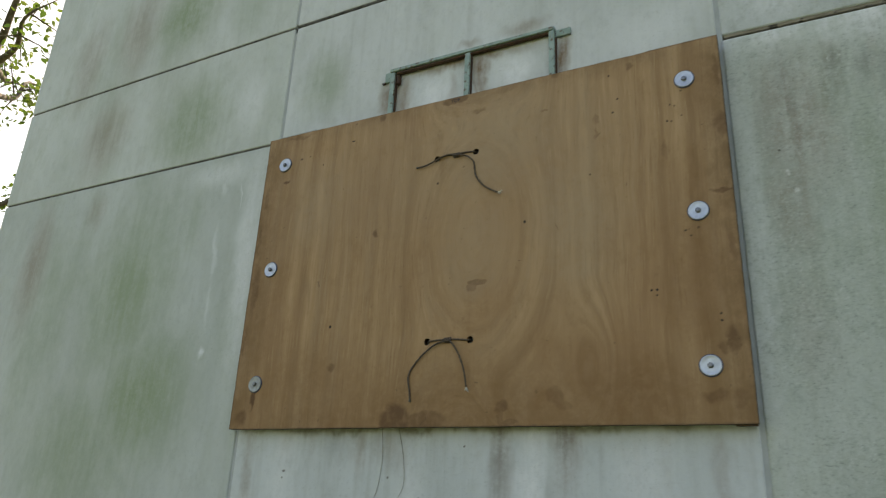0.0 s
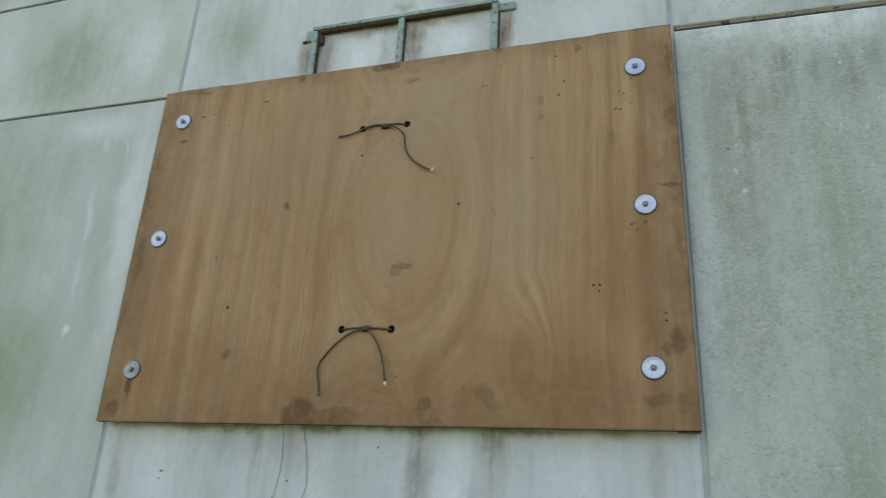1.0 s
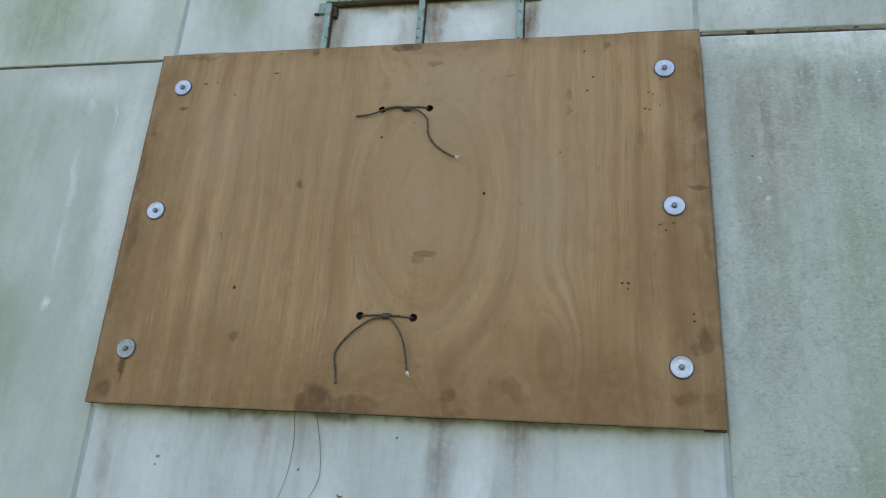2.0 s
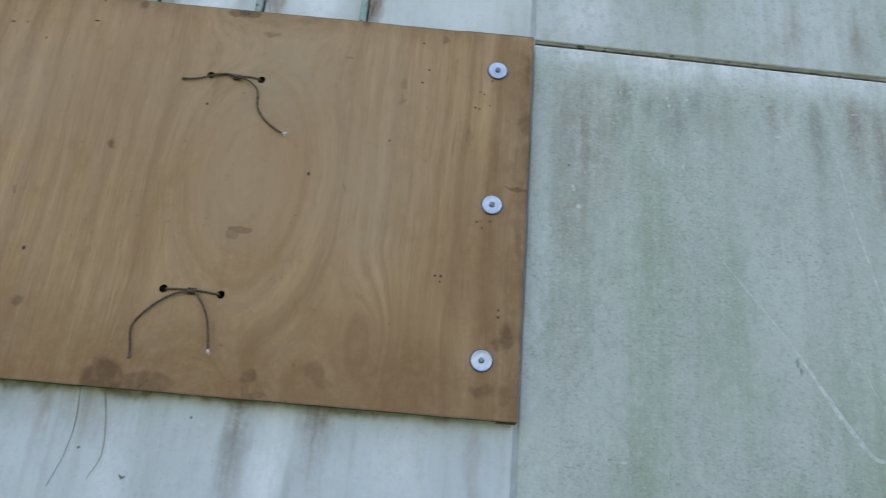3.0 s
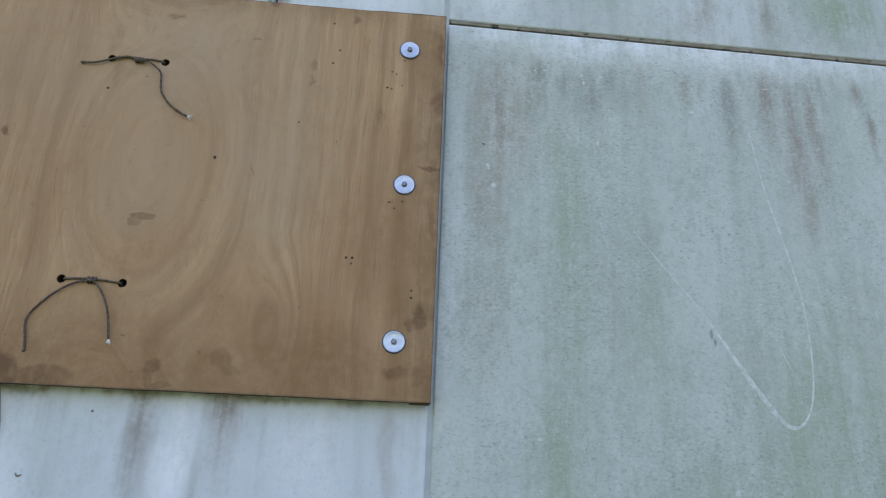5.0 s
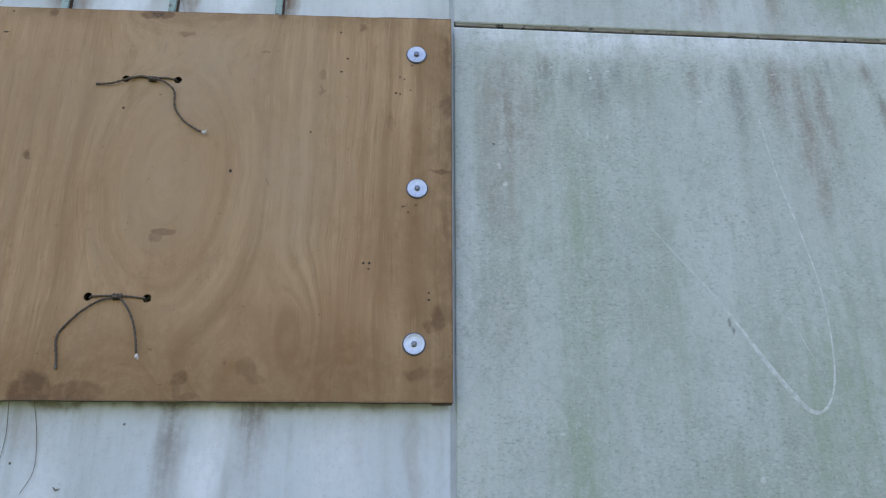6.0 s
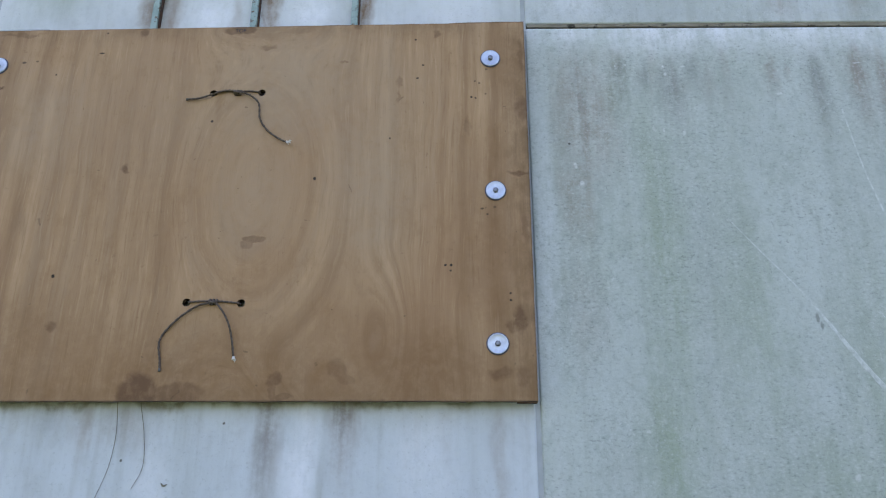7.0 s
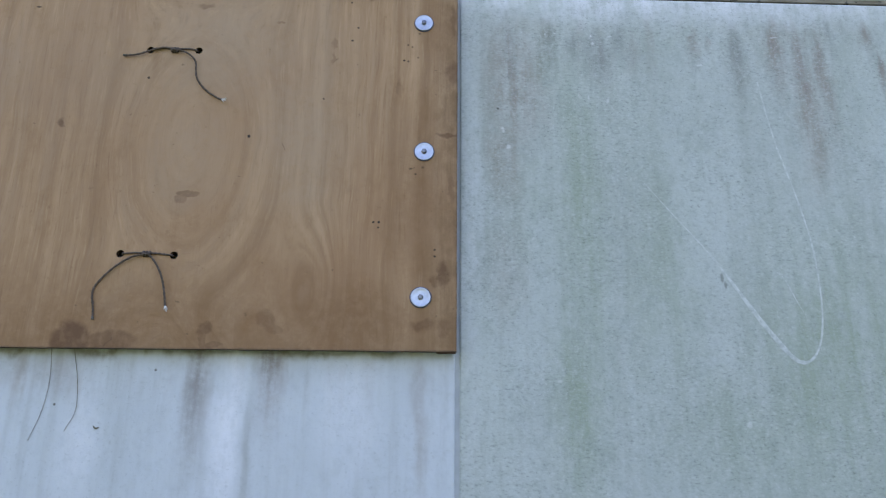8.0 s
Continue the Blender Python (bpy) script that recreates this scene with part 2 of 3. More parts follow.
    ticks = g.noise(p, 75.0, 3.0, 0.7, (2.0, 1, 0.16))
    c = g.mix(g.math("MULTIPLY", g.span(ticks, 0.54, 0.74), 0.2), c, (0.22, 0.12, 0.056))
    c = g.mix(g.math("MULTIPLY", g.span(pores, 0.56, 0.68), 0.18), c, (0.185, 0.098, 0.042))
    c = g.mix(g.math("MULTIPLY", g.span(cloud, 0.42, 0.72), 0.4), c, (0.31, 0.155, 0.07))
    c = g.mix(g.math("MULTIPLY", g.span(smear, 0.50, 0.72), 0.36), c, (0.25, 0.132, 0.060))
    q = g.wobble(p, 22.0, 0.03)
    fleck = g.noise(p, 55.0, 5.0, 0.75)
    c = g.mix(g.math("MULTIPLY", g.span(fleck, 0.58, 0.74), 0.45), c, (0.19, 0.105, 0.05))
    # weathered rims of the sheet
    x, _, z = g.tree.nodes.new("ShaderNodeSeparateXYZ").outputs
    g.tree.links.new(q, x.node.inputs[0])
    rim = g.math("MAXIMUM", g.span(g.math("ABSOLUTE", x), 0.50, 0.615), g.span(g.math("ABSOLUTE", g.math("SUBTRACT", z, 0.4)), 0.345, 0.42, 0.0, 0.7))
    c = g.mix(g.math("MULTIPLY", rim, g.span(smear, 0.36, 0.6, 0.1, 0.75)), c, (0.185, 0.108, 0.052))
    wet = [(-0.128, 0.012, 0.044, 0.046, 0.95), (-0.058, 0.012, 0.06, 0.026, 0.6), (0.122, 0.038, 0.017, 0.014, 0.6), (0.118, 0.014, 0.008, 0.020, 0.5), (0.140, 0.006, 0.022, 0.006, 0.5),
           (-0.015, 0.797, 0.042, 0.014, 0.7), (0.058, 0.310, 0.028, 0.008, 0.6), (0.044, 0.300, 0.014, 0.012, 0.5), (0.235, 0.059, 0.020, 0.020, 0.36), (0.250, 0.042, 0.022, 0.010, 0.3)]
    marks = [(-0.585, 0.62, 0.010, 0.04, 0.5), (-0.592, 0.50, 0.009, 0.06, 0.5), (-0.50, 0.792, 0.07, 0.007, 0.4), (-0.595, 0.22, 0.008, 0.05, 0.5), (0.588, 0.33, 0.010, 0.05, 0.4), (0.575, 0.045, 0.02, 0.02, 0.35), (0.591, 0.72, 0.008, 0.05, 0.45),
             (0.573, 0.150, 0.016, 0.036, 0.7), (0.555, 0.135, 0.012, 0.020, 0.5), (0.578, 0.447, 0.030, 0.008, 0.7), (0.591, 0.592, 0.02, 0.036, 0.6), (-0.311, 0.138, 0.014, 0.016, 0.55),
             (-0.219, 0.467, 0.010, 0.014, 0.75), (0.05, 0.747, 0.026, 0.010, 0.5), (-0.222, 0.797, 0.013, 0.013, 0.6), (0.414, 0.777, 0.012, 0.013, 0.6), (0.338, 0.660, 0.008, 0.018, 0.35), (0.334, 0.625, 0.006, 0.016, 0.35), (0.478, 0.555, 0.008, 0.03, 0.35), (0.214, 0.709, 0.014, 0.003, 0.5), (0.244, 0.798, 0.012, 0.012, 0.6),
             (-0.526, 0.659, 0.012, 0.007, 0.8), (-0.540, 0.07, 0.009, 0.036, 0.95), (-0.527, 0.66, 0.014, 0.007, 0.9), (0.535, 0.05, 0.03, 0.014, 0.5), (-0.57, 0.028, 0.024, 0.022, 0.6), (-0.583, 0.36, 0.016, 0.09, 0.5)]
    dots = [(0.170, 0.440, 0.004, 0.005, 1), (0.433, 0.256, 0.0035, 0.003, 1), (0.444, 0.256, 0.0035, 0.0035, 1), (0.443, 0.245, 0.003, 0.003, 0.8), (0.556, 0.200, 0.003, 0.003, 0.8), (0.556, 0.187, 0.0035, 0.003, 1),
            (-0.313, 0.743, 0.008, 0.003, 0.9), (-0.308, 0.794, 0.003, 0.003, 0.8), (-0.481, 0.722, 0.007, 0.004, 0.7), (-0.452, 0.725, 0.004, 0.003, 0.6), (-0.405, 0.691, 0.003, 0.003, 0.8), (-0.328, 0.239, 0.005, 0.005, 1), (-0.053, 0.573, 0.004, 0.004, 0.9),
            (0.368, 0.764, 0.003, 0.003, 0.9), (0.385, 0.701, 0.0035, 0.003, 1), (0.373, 0.669, 0.004, 0.003, 0.9), (0.319, 0.528, 0.003, 0.003, 0.8), (0.486, 0.622, 0.0035, 0.0035, 1), (0.495, 0.620, 0.003, 0.003, 0.8),
            (0.494, 0.660, 0.003, 0.003, 0.7), (0.503, 0.655, 0.003, 0.003, 0.7), (0.516, 0.629, 0.003, 0.003, 0.6), (0.518, 0.688, 0.004, 0.003, 0.6), (0.505, 0.372, 0.005, 0.003, 0.7), (0.515, 0.360, 0.003, 0.003, 0.7), (0.53, 0.375, 0.004, 0.003, 0.5)]
    broken = g.span(g.noise(p, 45.0, 4.0, 0.7), 0.34, 0.6, 0.62, 1.0)
    # paler, greyer blots, most of them in the upper half of the sheet
    paler = [(0.12, 0.66, 0.36, 0.26, 0.55), (-0.15, 0.60, 0.36, 0.28, 0.32), (0.06, 0.42, 0.16, 0.2, 0.4), (0.28, 0.45, 0.16, 0.3, 0.55), (-0.42, 0.58, 0.18, 0.22, 0.45), (0.27, 0.31, 0.10, 0.06, 0.5)]
    c = g.mix(g.math("MULTIPLY", g.blots(g.wobble(p, 5.0, 0.15), paler, 0.95), broken), c, (0.422, 0.300, 0.197))
    # darker brown blots, strongest along the lower part of the sheet
    tan = [(-0.2, 0.05, 0.26, 0.16, 0.5), (-0.2, 0.4, 0.24, 0.42, 0.22), (0.0, 0.02, 1.3, 0.22, 0.62), (-0.58, 0.4, 0.16, 0.8, 0.5), (0.36, 0.08, 0.20, 0.14, 0.4), (0.52, 0.3, 0.12, 0.36, 0.5), (-0.36, 0.09, 0.36, 0.20, 0.55), (0.40, 0.05, 0.26, 0.14, 0.8), (-0.1, 0.04, 0.3, 0.10, 0.75), (-0.52, 0.35, 0.10, 0.25, 0.4), (0.08, 0.08, 0.2, 0.12, 0.6), (-0.05, 0.62, 0.02, 0.10, 0.3), (0.55, 0.7, 0.08, 0.14, 0.5)]
    c = g.mix(g.math("MULTIPLY", g.blots(g.wobble(p, 7.0, 0.12), tan, 0.9), broken), c, (0.238, 0.124, 0.052))
    c = g.mix(g.math("MULTIPLY", g.blots(q, wet, 0.32), broken), c, (0.150, 0.076, 0.036))
    c = g.mix(g.math("MULTIPLY", g.blots(g.wobble(q, 60.0, 0.014), marks, 0.6), broken), c, (0.13, 0.062, 0.028))
    c = g.mix(g.blots(g.wobble(p, 90.0, 0.004), dots, 0.6), c, (0.03, 0.02, 0.014))
    arris = [(0.0, 0.808, 2.5, 0.0065, 0.8), (0.0, -0.002, 2.5, 0.006, 0.7), (-0.605, 0.4, 0.007, 1.6, 0.7), (0.602, 0.4, 0.006, 1.6, 0.8)]
    c = g.mix(g.math("MULTIPLY", g.blots(g.wobble(p, 70.0, 0.005), arris, 0.8), broken), c, (0.085, 0.055, 0.034))
    v, _ = g.node("ShaderNodeTexVoronoi", Vector=g.wobble(g.wobble(p, 5.0, 0.2), 60.0, 0.02), Scale=34.0)
    speck = g.math("MULTIPLY", g.span(v.outputs["Distance"], 0.105, 0.05), g.span(v.outputs["Color"], 0.55, 0.66))
    c = g.mix(g.math("MULTIPLY", speck, 0.4), c, (0.07, 0.042, 0.024))
    # glued plies on the cut edge
    sep = g.tree.nodes.new("ShaderNodeSeparateXYZ")
    g.tree.links.new(p, sep.inputs[0])
    ply = g.span(g.math("FRACT", g.math("MULTIPLY", sep.outputs[1], 190.0)), 0.35, 0.6)
    edge = g.span(sep.outputs[1], 0.0008, 0.0016)
    c = g.mix(edge, c, g.mix(ply, (0.035, 0.022, 0.013), (0.085, 0.05, 0.026)))
    height = g.math("ADD", g.math("MULTIPLY", pores, -0.6), g.math("MULTIPLY", long, 0.8))
    return g.finish(c, g.span(smear, 0.3, 0.7, 0.55, 0.72), height, 0.22, 0.001, spec=0.3)


def simple(name, c1, c2, scale, rough, metal=0.0, bump=0.15, stretch=None, spot=None, spot_at=(0.6, 0.7)):
    g = Nodes(name)
    p = g.place()
    n = g.noise(p, scale, 4.0, 0.6, stretch)
    c = g.mix(g.span(n, 0.3, 0.7), c1, c2)
    if spot:
        c = g.mix(g.span(g.noise(p, scale * 2.3, 4.0, 0.65), *spot_at), c, spot)
    return g.finish(c, g.span(n, 0.3, 0.7, rough * 0.85, min(1, rough * 1.15)), n, bump, 0.001, metal)


WHITE, CHALK = (0.56, 0.585, 0.60), (0.36, 0.385, 0.375)
M_RIGHT = wall_paint("paint_grey_weathered", (0.52, 0.56, 0.53), (0.395, 0.435, 0.40), 0.6, 0.18, 0.2, 0.8, dash=0.56,
    brown=[(0.725, 0.60, 0.100, 0.24, 0.5), (0.70, 0.42, 0.06, 0.18, 0.42), (1.36, 0.46, 0.05, 0.20, 0.35), (0.70, 0.18, 0.07, 0.2, 0.2), (0.79, 0.72, 0.05, 0.06, 0.25)],
    dark=[(0.80, 0.66, 0.035, 0.12, 0.32), (0.92, 0.62, 0.04, 0.14, 0.25), (1.22, 0.62, 0.04, 0.14, 0.25)],
    green=[(0.86, 0.28, 0.085, 0.55, 0.5), (0.84, -0.10, 0.08, 0.30, 0.55), (1.35, 0.0, 0.28, 0.45, 0.55), (1.15, -0.15, 0.3, 0.2, 0.3), (1.02, 0.15, 0.12, 0.4, 0.35), (0.80, 0.64, 0.05, 0.14, 0.3)],
    rust=[(0.722, 0.80, 0.095, 0.46, 0.22), (1.124, 0.745, 0.017, 0.15, 0.6), (1.155, 0.728, 0.009, 0.07, 0.6), (1.303, 0.782, 0.028, 0.28, 0.62), (1.356, 0.782, 0.030, 0.42, 0.72), (1.402, 0.757, 0.021, 0.36, 0.72),
          (1.513, 0.765, 0.018, 0.10, 0.6), (1.533, 0.69, 0.010, 0.16, 0.6), (0.985, 0.72, 0.02, 0.12, 0.35)],
    soot=[(0.800, 0.755, 0.026, 0.16, 0.45), (0.855, 0.735, 0.022, 0.12, 0.48), (0.908, 0.752, 0.030, 0.20, 0.52), (0.955, 0.750, 0.020, 0.12, 0.42), (1.212, 0.762, 0.030, 0.22, 0.5), (1.43, 0.77, 0.012, 0.10, 0.35), (1.46, 0.78, 0.012, 0.08, 0.35)],
    flakes=[(0.698, 0.477, 0.005, 0.009, 0.6), (0.708, 0.438, 0.006, 0.007, 0.6), (0.897, 0.708, 0.004, 0.003, 0.8), (0.900, 0.690, 0.003, 0.005, 0.7), (0.795, 0.712, 0.003, 0.004, 0.7), (0.815, 0.714, 0.005, 0.003, 0.6), (0.938, 0.708, 0.007, 0.002, 0.6),
            (1.132, 0.640, 0.008, 0.004, 0.45), (1.305, 0.712, 0.012, 0.003, 0.5), (0.865, 0.56, 0.003, 0.007, 0.4), (0.885, 0.556, 0.003, 0.007, 0.4), (0.925, 0.55, 0.004, 0.010, 0.4), (1.155, -0.128, 0.008, 0.008, 0.45), (0.80, -0.05, 0.008, 0.004, 0.4)],
    pale=[(1.1, 0.83, 1.1, 0.125, 1.0), (0.72, 0.80, 0.12, 0.07, 0.8), (0.628, 0.3, 0.030, 0.7, 0.4)], drip=(0.775, 0.30, 0.28), specks=[(1.132, 0.157, 0.005, 0.014, 0.5), (1.138, 0.143, 0.004, 0.010, 0.5), (0.688, 0.528, 0.0035, 0.0035, 0.95)])
# board-wide brown, green and dark spots near z 0 paint the board's soft shadow
M_LOW = wall_paint("paint_white_under_board", (0.62, 0.655, 0.685), CHALK, 0.2, 0.03, 0.2, 0.3,
    brown=[(0.0, 0.004, 1.3, 0.020, 0.45), (-0.55, -0.12, 0.030, 0.2, 0.42), (0.536, -0.16, 0.02, 0.16, 0.25), (-0.235, -0.03, 0.035, 0.09, 0.4), (-0.16, -0.04, 0.08, 0.07, 0.3)],
    rust=[(0.243, 0.12, 0.030, 0.34, 0.8), (0.108, 0.12, 0.028, 0.40, 0.6), (0.530, 0.02, 0.020, 0.2, 0.25)], soot=[(0.104, 0.12, 0.024, 0.42, 0.32), (0.236, 0.08, 0.020, 0.20, 0.35), (-0.30, 0.03, 0.05, 0.16, 0.3)],
    green=[(0.0, 0.006, 1.3, 0.018, 0.4)],
    dark=[(0.098, -0.20, 0.03, 0.14, 0.22), (0.215, -0.22, 0.03, 0.16, 0.22), (-0.32, -0.16, 0.06, 0.12, 0.15), (0.0, 0.004, 1.2, 0.010, 0.35)], drip=(0.03, 0.2, 0.2), specks=[(-0.444, -0.093, 0.006, 0.004, 0.8), (-0.447, -0.108, 0.003, 0.003, 0.8), (-0.157, -0.102, 0.0035, 0.0035, 0.95), (0.025, -0.036, 0.003, 0.003, 0.9), (-0.452, -0.188, 0.004, 0.004, 0.7)],
    pale=[(0.172, -0.14, 0.05, 0.3, 0.8), (-0.1, -0.17, 0.07, 0.2, 0.5), (0.40, -0.1, 0.09, 0.2, 0.5), (-0.45, -0.1, 0.07, 0.2, 0.5)])
M_UP = wall_paint("paint_white_above_board", (0.68, 0.70, 0.72), CHALK, 0.3, 0.16, 0.15, 0.3, rag=0.6, offset=3.1,
    brown=[(-0.19, 0.87, 0.03, 0.10, 0.6), (0.030, 0.905, 0.034, 0.07, 1.0), (0.248, 0.87, 0.018, 0.10, 1.0), (0.020, 0.84, 0.010, 0.09, 0.9), (0.0, 0.93, 0.25, 0.030, 0.85), (-0.248, 0.86, 0.034, 0.09, 0.75), (0.034, 0.86, 0.030, 0.09, 0.9), (-0.185, 0.845, 0.022, 0.06, 0.7), (0.258, 0.87, 0.032, 0.10, 0.95), (-0.205, 0.88, 0.022, 0.08, 0.6), (0.045, 0.90, 0.030, 0.05, 0.8), (-0.04, 0.86, 0.022, 0.05, 0.5), (-0.25, 0.89, 0.02, 0.06, 0.5), (0.15, 0.99, 0.09, 0.03, 0.5), (0.0, 0.985, 0.05, 0.02, 0.4)],
    green=[(-0.46, 0.98, 0.12, 0.17, 0.5), (0.45, 1.1, 0.14, 0.2, 0.25)],
    pale=[(-0.10, 0.855, 0.10, 0.085, 1.0), (0.135, 0.86, 0.09, 0.085, 1.0), (0.45, 0.87, 0.15, 0.12, 0.5)])
M_LEFT = wall_paint("paint_green_stained", (0.545, 0.58, 0.575), (0.40, 0.435, 0.41), 0.55, 0.3, 0.12, 0.35, rag=0.7, offset=7.3,
    green=[(-1.12, 0.42, 0.30, 0.44, 0.75), (-0.98, 0.10, 0.30, 0.3, 0.85), (-1.2, -0.05, 0.4, 0.3, 0.6), (-0.90, 0.60, 0.09, 0.2, 0.35), (-1.5, 0.3, 0.2, 0.5, 0.4)],
    brown=[(-1.62, 0.55, 0.09, 0.32, 0.5), (-1.35, 0.72, 0.07, 0.1, 0.35)],
    pale=[(-0.66, 0.45, 0.07, 0.6, 0.7), (-0.80, 0.75, 0.2, 0.07, 0.5), (-0.720, 0.665, 0.007, 0.075, 0.5), (-0.786, 0.49, 0.013, 0.13, 0.5), (-0.776, 0.34, 0.016, 0.10, 0.4), (-0.79, 0.70, 0.02, 0.04, 0.5), (-0.775, 0.208, 0.014, 0.022, 0.8)])
M_LEFT_UP = wall_paint("paint_green_stained_above", (0.62, 0.65, 0.645), (0.45, 0.48, 0.45), 0.55, 0.3, 0.15, 0.35, rag=0.65, offset=11.7,
    green=[(-0.98, 0.97, 0.24, 0.28, 0.75), (-1.1, 1.42, 0.22, 0.22, 0.9), (-0.8, 1.35, 0.12, 0.16, 0.4)],
    brown=[(-1.34, 1.43, 0.16, 0.30, 0.4), (-1.40, 1.0, 0.17, 0.22, 0.42), (-1.6, 1.35, 0.14, 0.3, 0.35)],
    pale=[(-0.72, 0.98, 0.1, 0.16, 0.5)])
M_RIGHT_UP = wall_paint("paint_grey_above", (0.58, 0.61, 0.615), (0.41, 0.44, 0.42), 0.6, 0.2, 0.3, 0.9, offset=5.2,
    brown=[(1.18, 0.90, 0.04, 0.12, 0.5), (1.33, 0.92, 0.03, 0.1, 0.4), (0.80, 0.95, 0.03, 0.1, 0.25)],
    green=[(1.52, 0.92, 0.16, 0.11, 0.8), (0.95, 0.95, 0.09, 0.09, 0.3)], pale=[(0.72, 0.90, 0.12, 0.12, 0.6)])
M_PLAIN = wall_paint("paint_plain_weathered", (0.50, 0.53, 0.52), (0.36, 0.39, 0.36), 0.6, 0.3, 0.3, 0.5, offset=17.0)
M_PLY = plywood()
M_SEAL = simple("joint_sealant", (0.44, 0.465, 0.485), (0.38, 0.405, 0.42), 30, 0.6)
M_GRIME = simple("joint_grime", (0.30, 0.265, 0.21), (0.19, 0.165, 0.125), 22, 0.85, bump=0.4, stretch=(1, 1, 3), spot=(0.035, 0.03, 0.022), spot_at=(0.56, 0.66))
M_GAP = simple("open_joint_dirt", (0.15, 0.14, 0.12), (0.075, 0.07, 0.06), 22, 0.9, bump=0.4, stretch=(1, 1, 3), spot=(0.03, 0.028, 0.024), spot_at=(0.52, 0.64))
M_BACK = simple("backing_board", (0.12, 0.115, 0.10), (0.08, 0.075, 0.065), 12, 0.9)
M_ZINC = simple("zinc_plate", (0.56, 0.60, 0.69), (0.48, 0.515, 0.60), 120, 0.42, 0.75, 0.08, spot=(0.5, 0.5, 0.52), spot_at=(0.66, 0.8))
M_DULL = simple("zinc_dull", (0.42, 0.44, 0.45), (0.34, 0.35, 0.36), 90, 0.6, 0.6, 0.15, spot=(0.25, 0.22, 0.19), spot_at=(0.62, 0.78))
M_BOLT = simple("bolt_steel", (0.24, 0.245, 0.27), (0.14, 0.145, 0.16), 150, 0.38, 0.9, 0.1)
# dark blue that stands for the shadow round the washers
M_WASHER_SHADOW = simple("washer_shadow", (0.10, 0.105, 0.16), (0.07, 0.075, 0.12), 80, 0.7)
M_CORD = simple("weathered_cord", (0.145, 0.108, 0.084), (0.060, 0.044, 0.035), 300, 0.9, bump=0.6, spot=(0.17, 0.12, 0.09))
M_TIP = simple("frayed_cord_end", (0.75, 0.73, 0.7), (0.6, 0.57, 0.53), 300, 0.8)
M_IRON = simple("green_painted_iron", (0.33, 0.43, 0.41), (0.23, 0.32, 0.30), 40, 0.55, bump=0.3, spot=(0.13, 0.075, 0.045), spot_at=(0.55, 0.66))
# near-black brown for rusted iron and for the grille's shaded edges
M_RUST_SHADE = simple("rust_and_shade", (0.045, 0.026, 0.018), (0.10, 0.05, 0.03), 90, 0.95, bump=0.8)
M_FIBRE = simple("dry_fibre", (0.20, 0.18, 0.13), (0.14, 0.125, 0.09), 100, 0.8)
M_INK = simple("marker_ink", (0.05, 0.045, 0.05), (0.035, 0.03, 0.035), 100, 0.7)
M_SCRATCH = simple("bare_scratch", (0.62, 0.65, 0.63), (0.44, 0.48, 0.45), 140, 0.8, bump=0.3)
M_GRASS = simple("rough_grass", (0.045, 0.075, 0.02), (0.085, 0.10, 0.04), 1.7, 0.95, bump=0.5, spot=(0.12, 0.10, 0.06))
M_BARK = simple("tree_bark", (0.13, 0.105, 0.08), (0.07, 0.055, 0.042), 9, 0.95, bump=0.8, stretch=(3, 3, 0.6))


def leaf_material():
    g = Nodes("tree_leaf")
    geo = g.tree.nodes.new("ShaderNodeNewGeometry")
    c = g.ramp(geo.outputs["Random Per Island"], (0.0, (0.05, 0.10, 0.018)), (0.5, (0.09, 0.155, 0.026)), (1.0, (0.15, 0.2, 0.036)))
    g.bsdf.inputs["Roughness"].default_value = 0.5
    g.put(g.bsdf.inputs["Base Color"], c)
    t, out = g.node("ShaderNodeBsdfTranslucent", Color=c)
    m = g.tree.nodes.new("ShaderNodeMixShader")
    m.inputs[0].default_value = 0.45
    g.tree.links.new(g.bsdf.outputs[0], m.inputs[1])
    g.tree.links.new(out, m.inputs[2])
    g.tree.links.new(m.outputs[0], g.tree.nodes["Material Output"].inputs["Surface"])
    return g.mat


M_LEAF = leaf_material()

# ---- mesh tools ----
BASE = 1.66     # height of the board's lower edge
WALL = 0.032    # the cladding's face, behind the board's face at y = 0


def part(name, bm, material, parent=None, label="", at=(0, 0, 0), smooth=False):
    me = bpy.data.meshes.new(name)
    bmesh.ops.recalc_face_normals(bm, faces=bm.faces)
    if smooth:
        for f in bm.faces:
            f.smooth = True
    bm.to_mesh(me)
    bm.free()
    me.materials.append(material)
    ob = new(name, me)
    ob.location = at
    ob.parent = parent
    return tagged(ob, label)


def thing(name, label, category, at=(0, 0, 0), group="", kind=""):
    ob = new(name)
    ob.empty_display_size = 0.05
    ob.location = at
    return tagged(ob, label, category, group, kind)


def slab(x0, x1, y0, y1, low, high, bevel=0.0, segments=2):
    """A block; low and high are heights or pairs of heights at its two ends."""
    a0, a1 = low if isinstance(low, tuple) else (low, low)
    b0, b1 = high if isinstance(high, tuple) else (high, high)
    bm = bmesh.new()
    v = [bm.verts.new(c) for c in ((x0, y0, a0), (x1, y0, a1), (x1, y1, a1), (x0, y1, a0), (x0, y0, b0), (x1, y0, b1), (x1, y1, b1), (x0, y1, b0))]
    for f in ((0, 1, 5, 4), (1, 2, 6, 5), (2, 3, 7, 6), (3, 0, 4, 7), (4, 5, 6, 7), (3, 2, 1, 0)):
        bm.faces.new([v[i] for i in f])
    if bevel:
        bmesh.ops.bevel(bm, geom=bm.edges[:], offset=bevel, segments=segments, affect="EDGES", profile=0.6)
    return bm


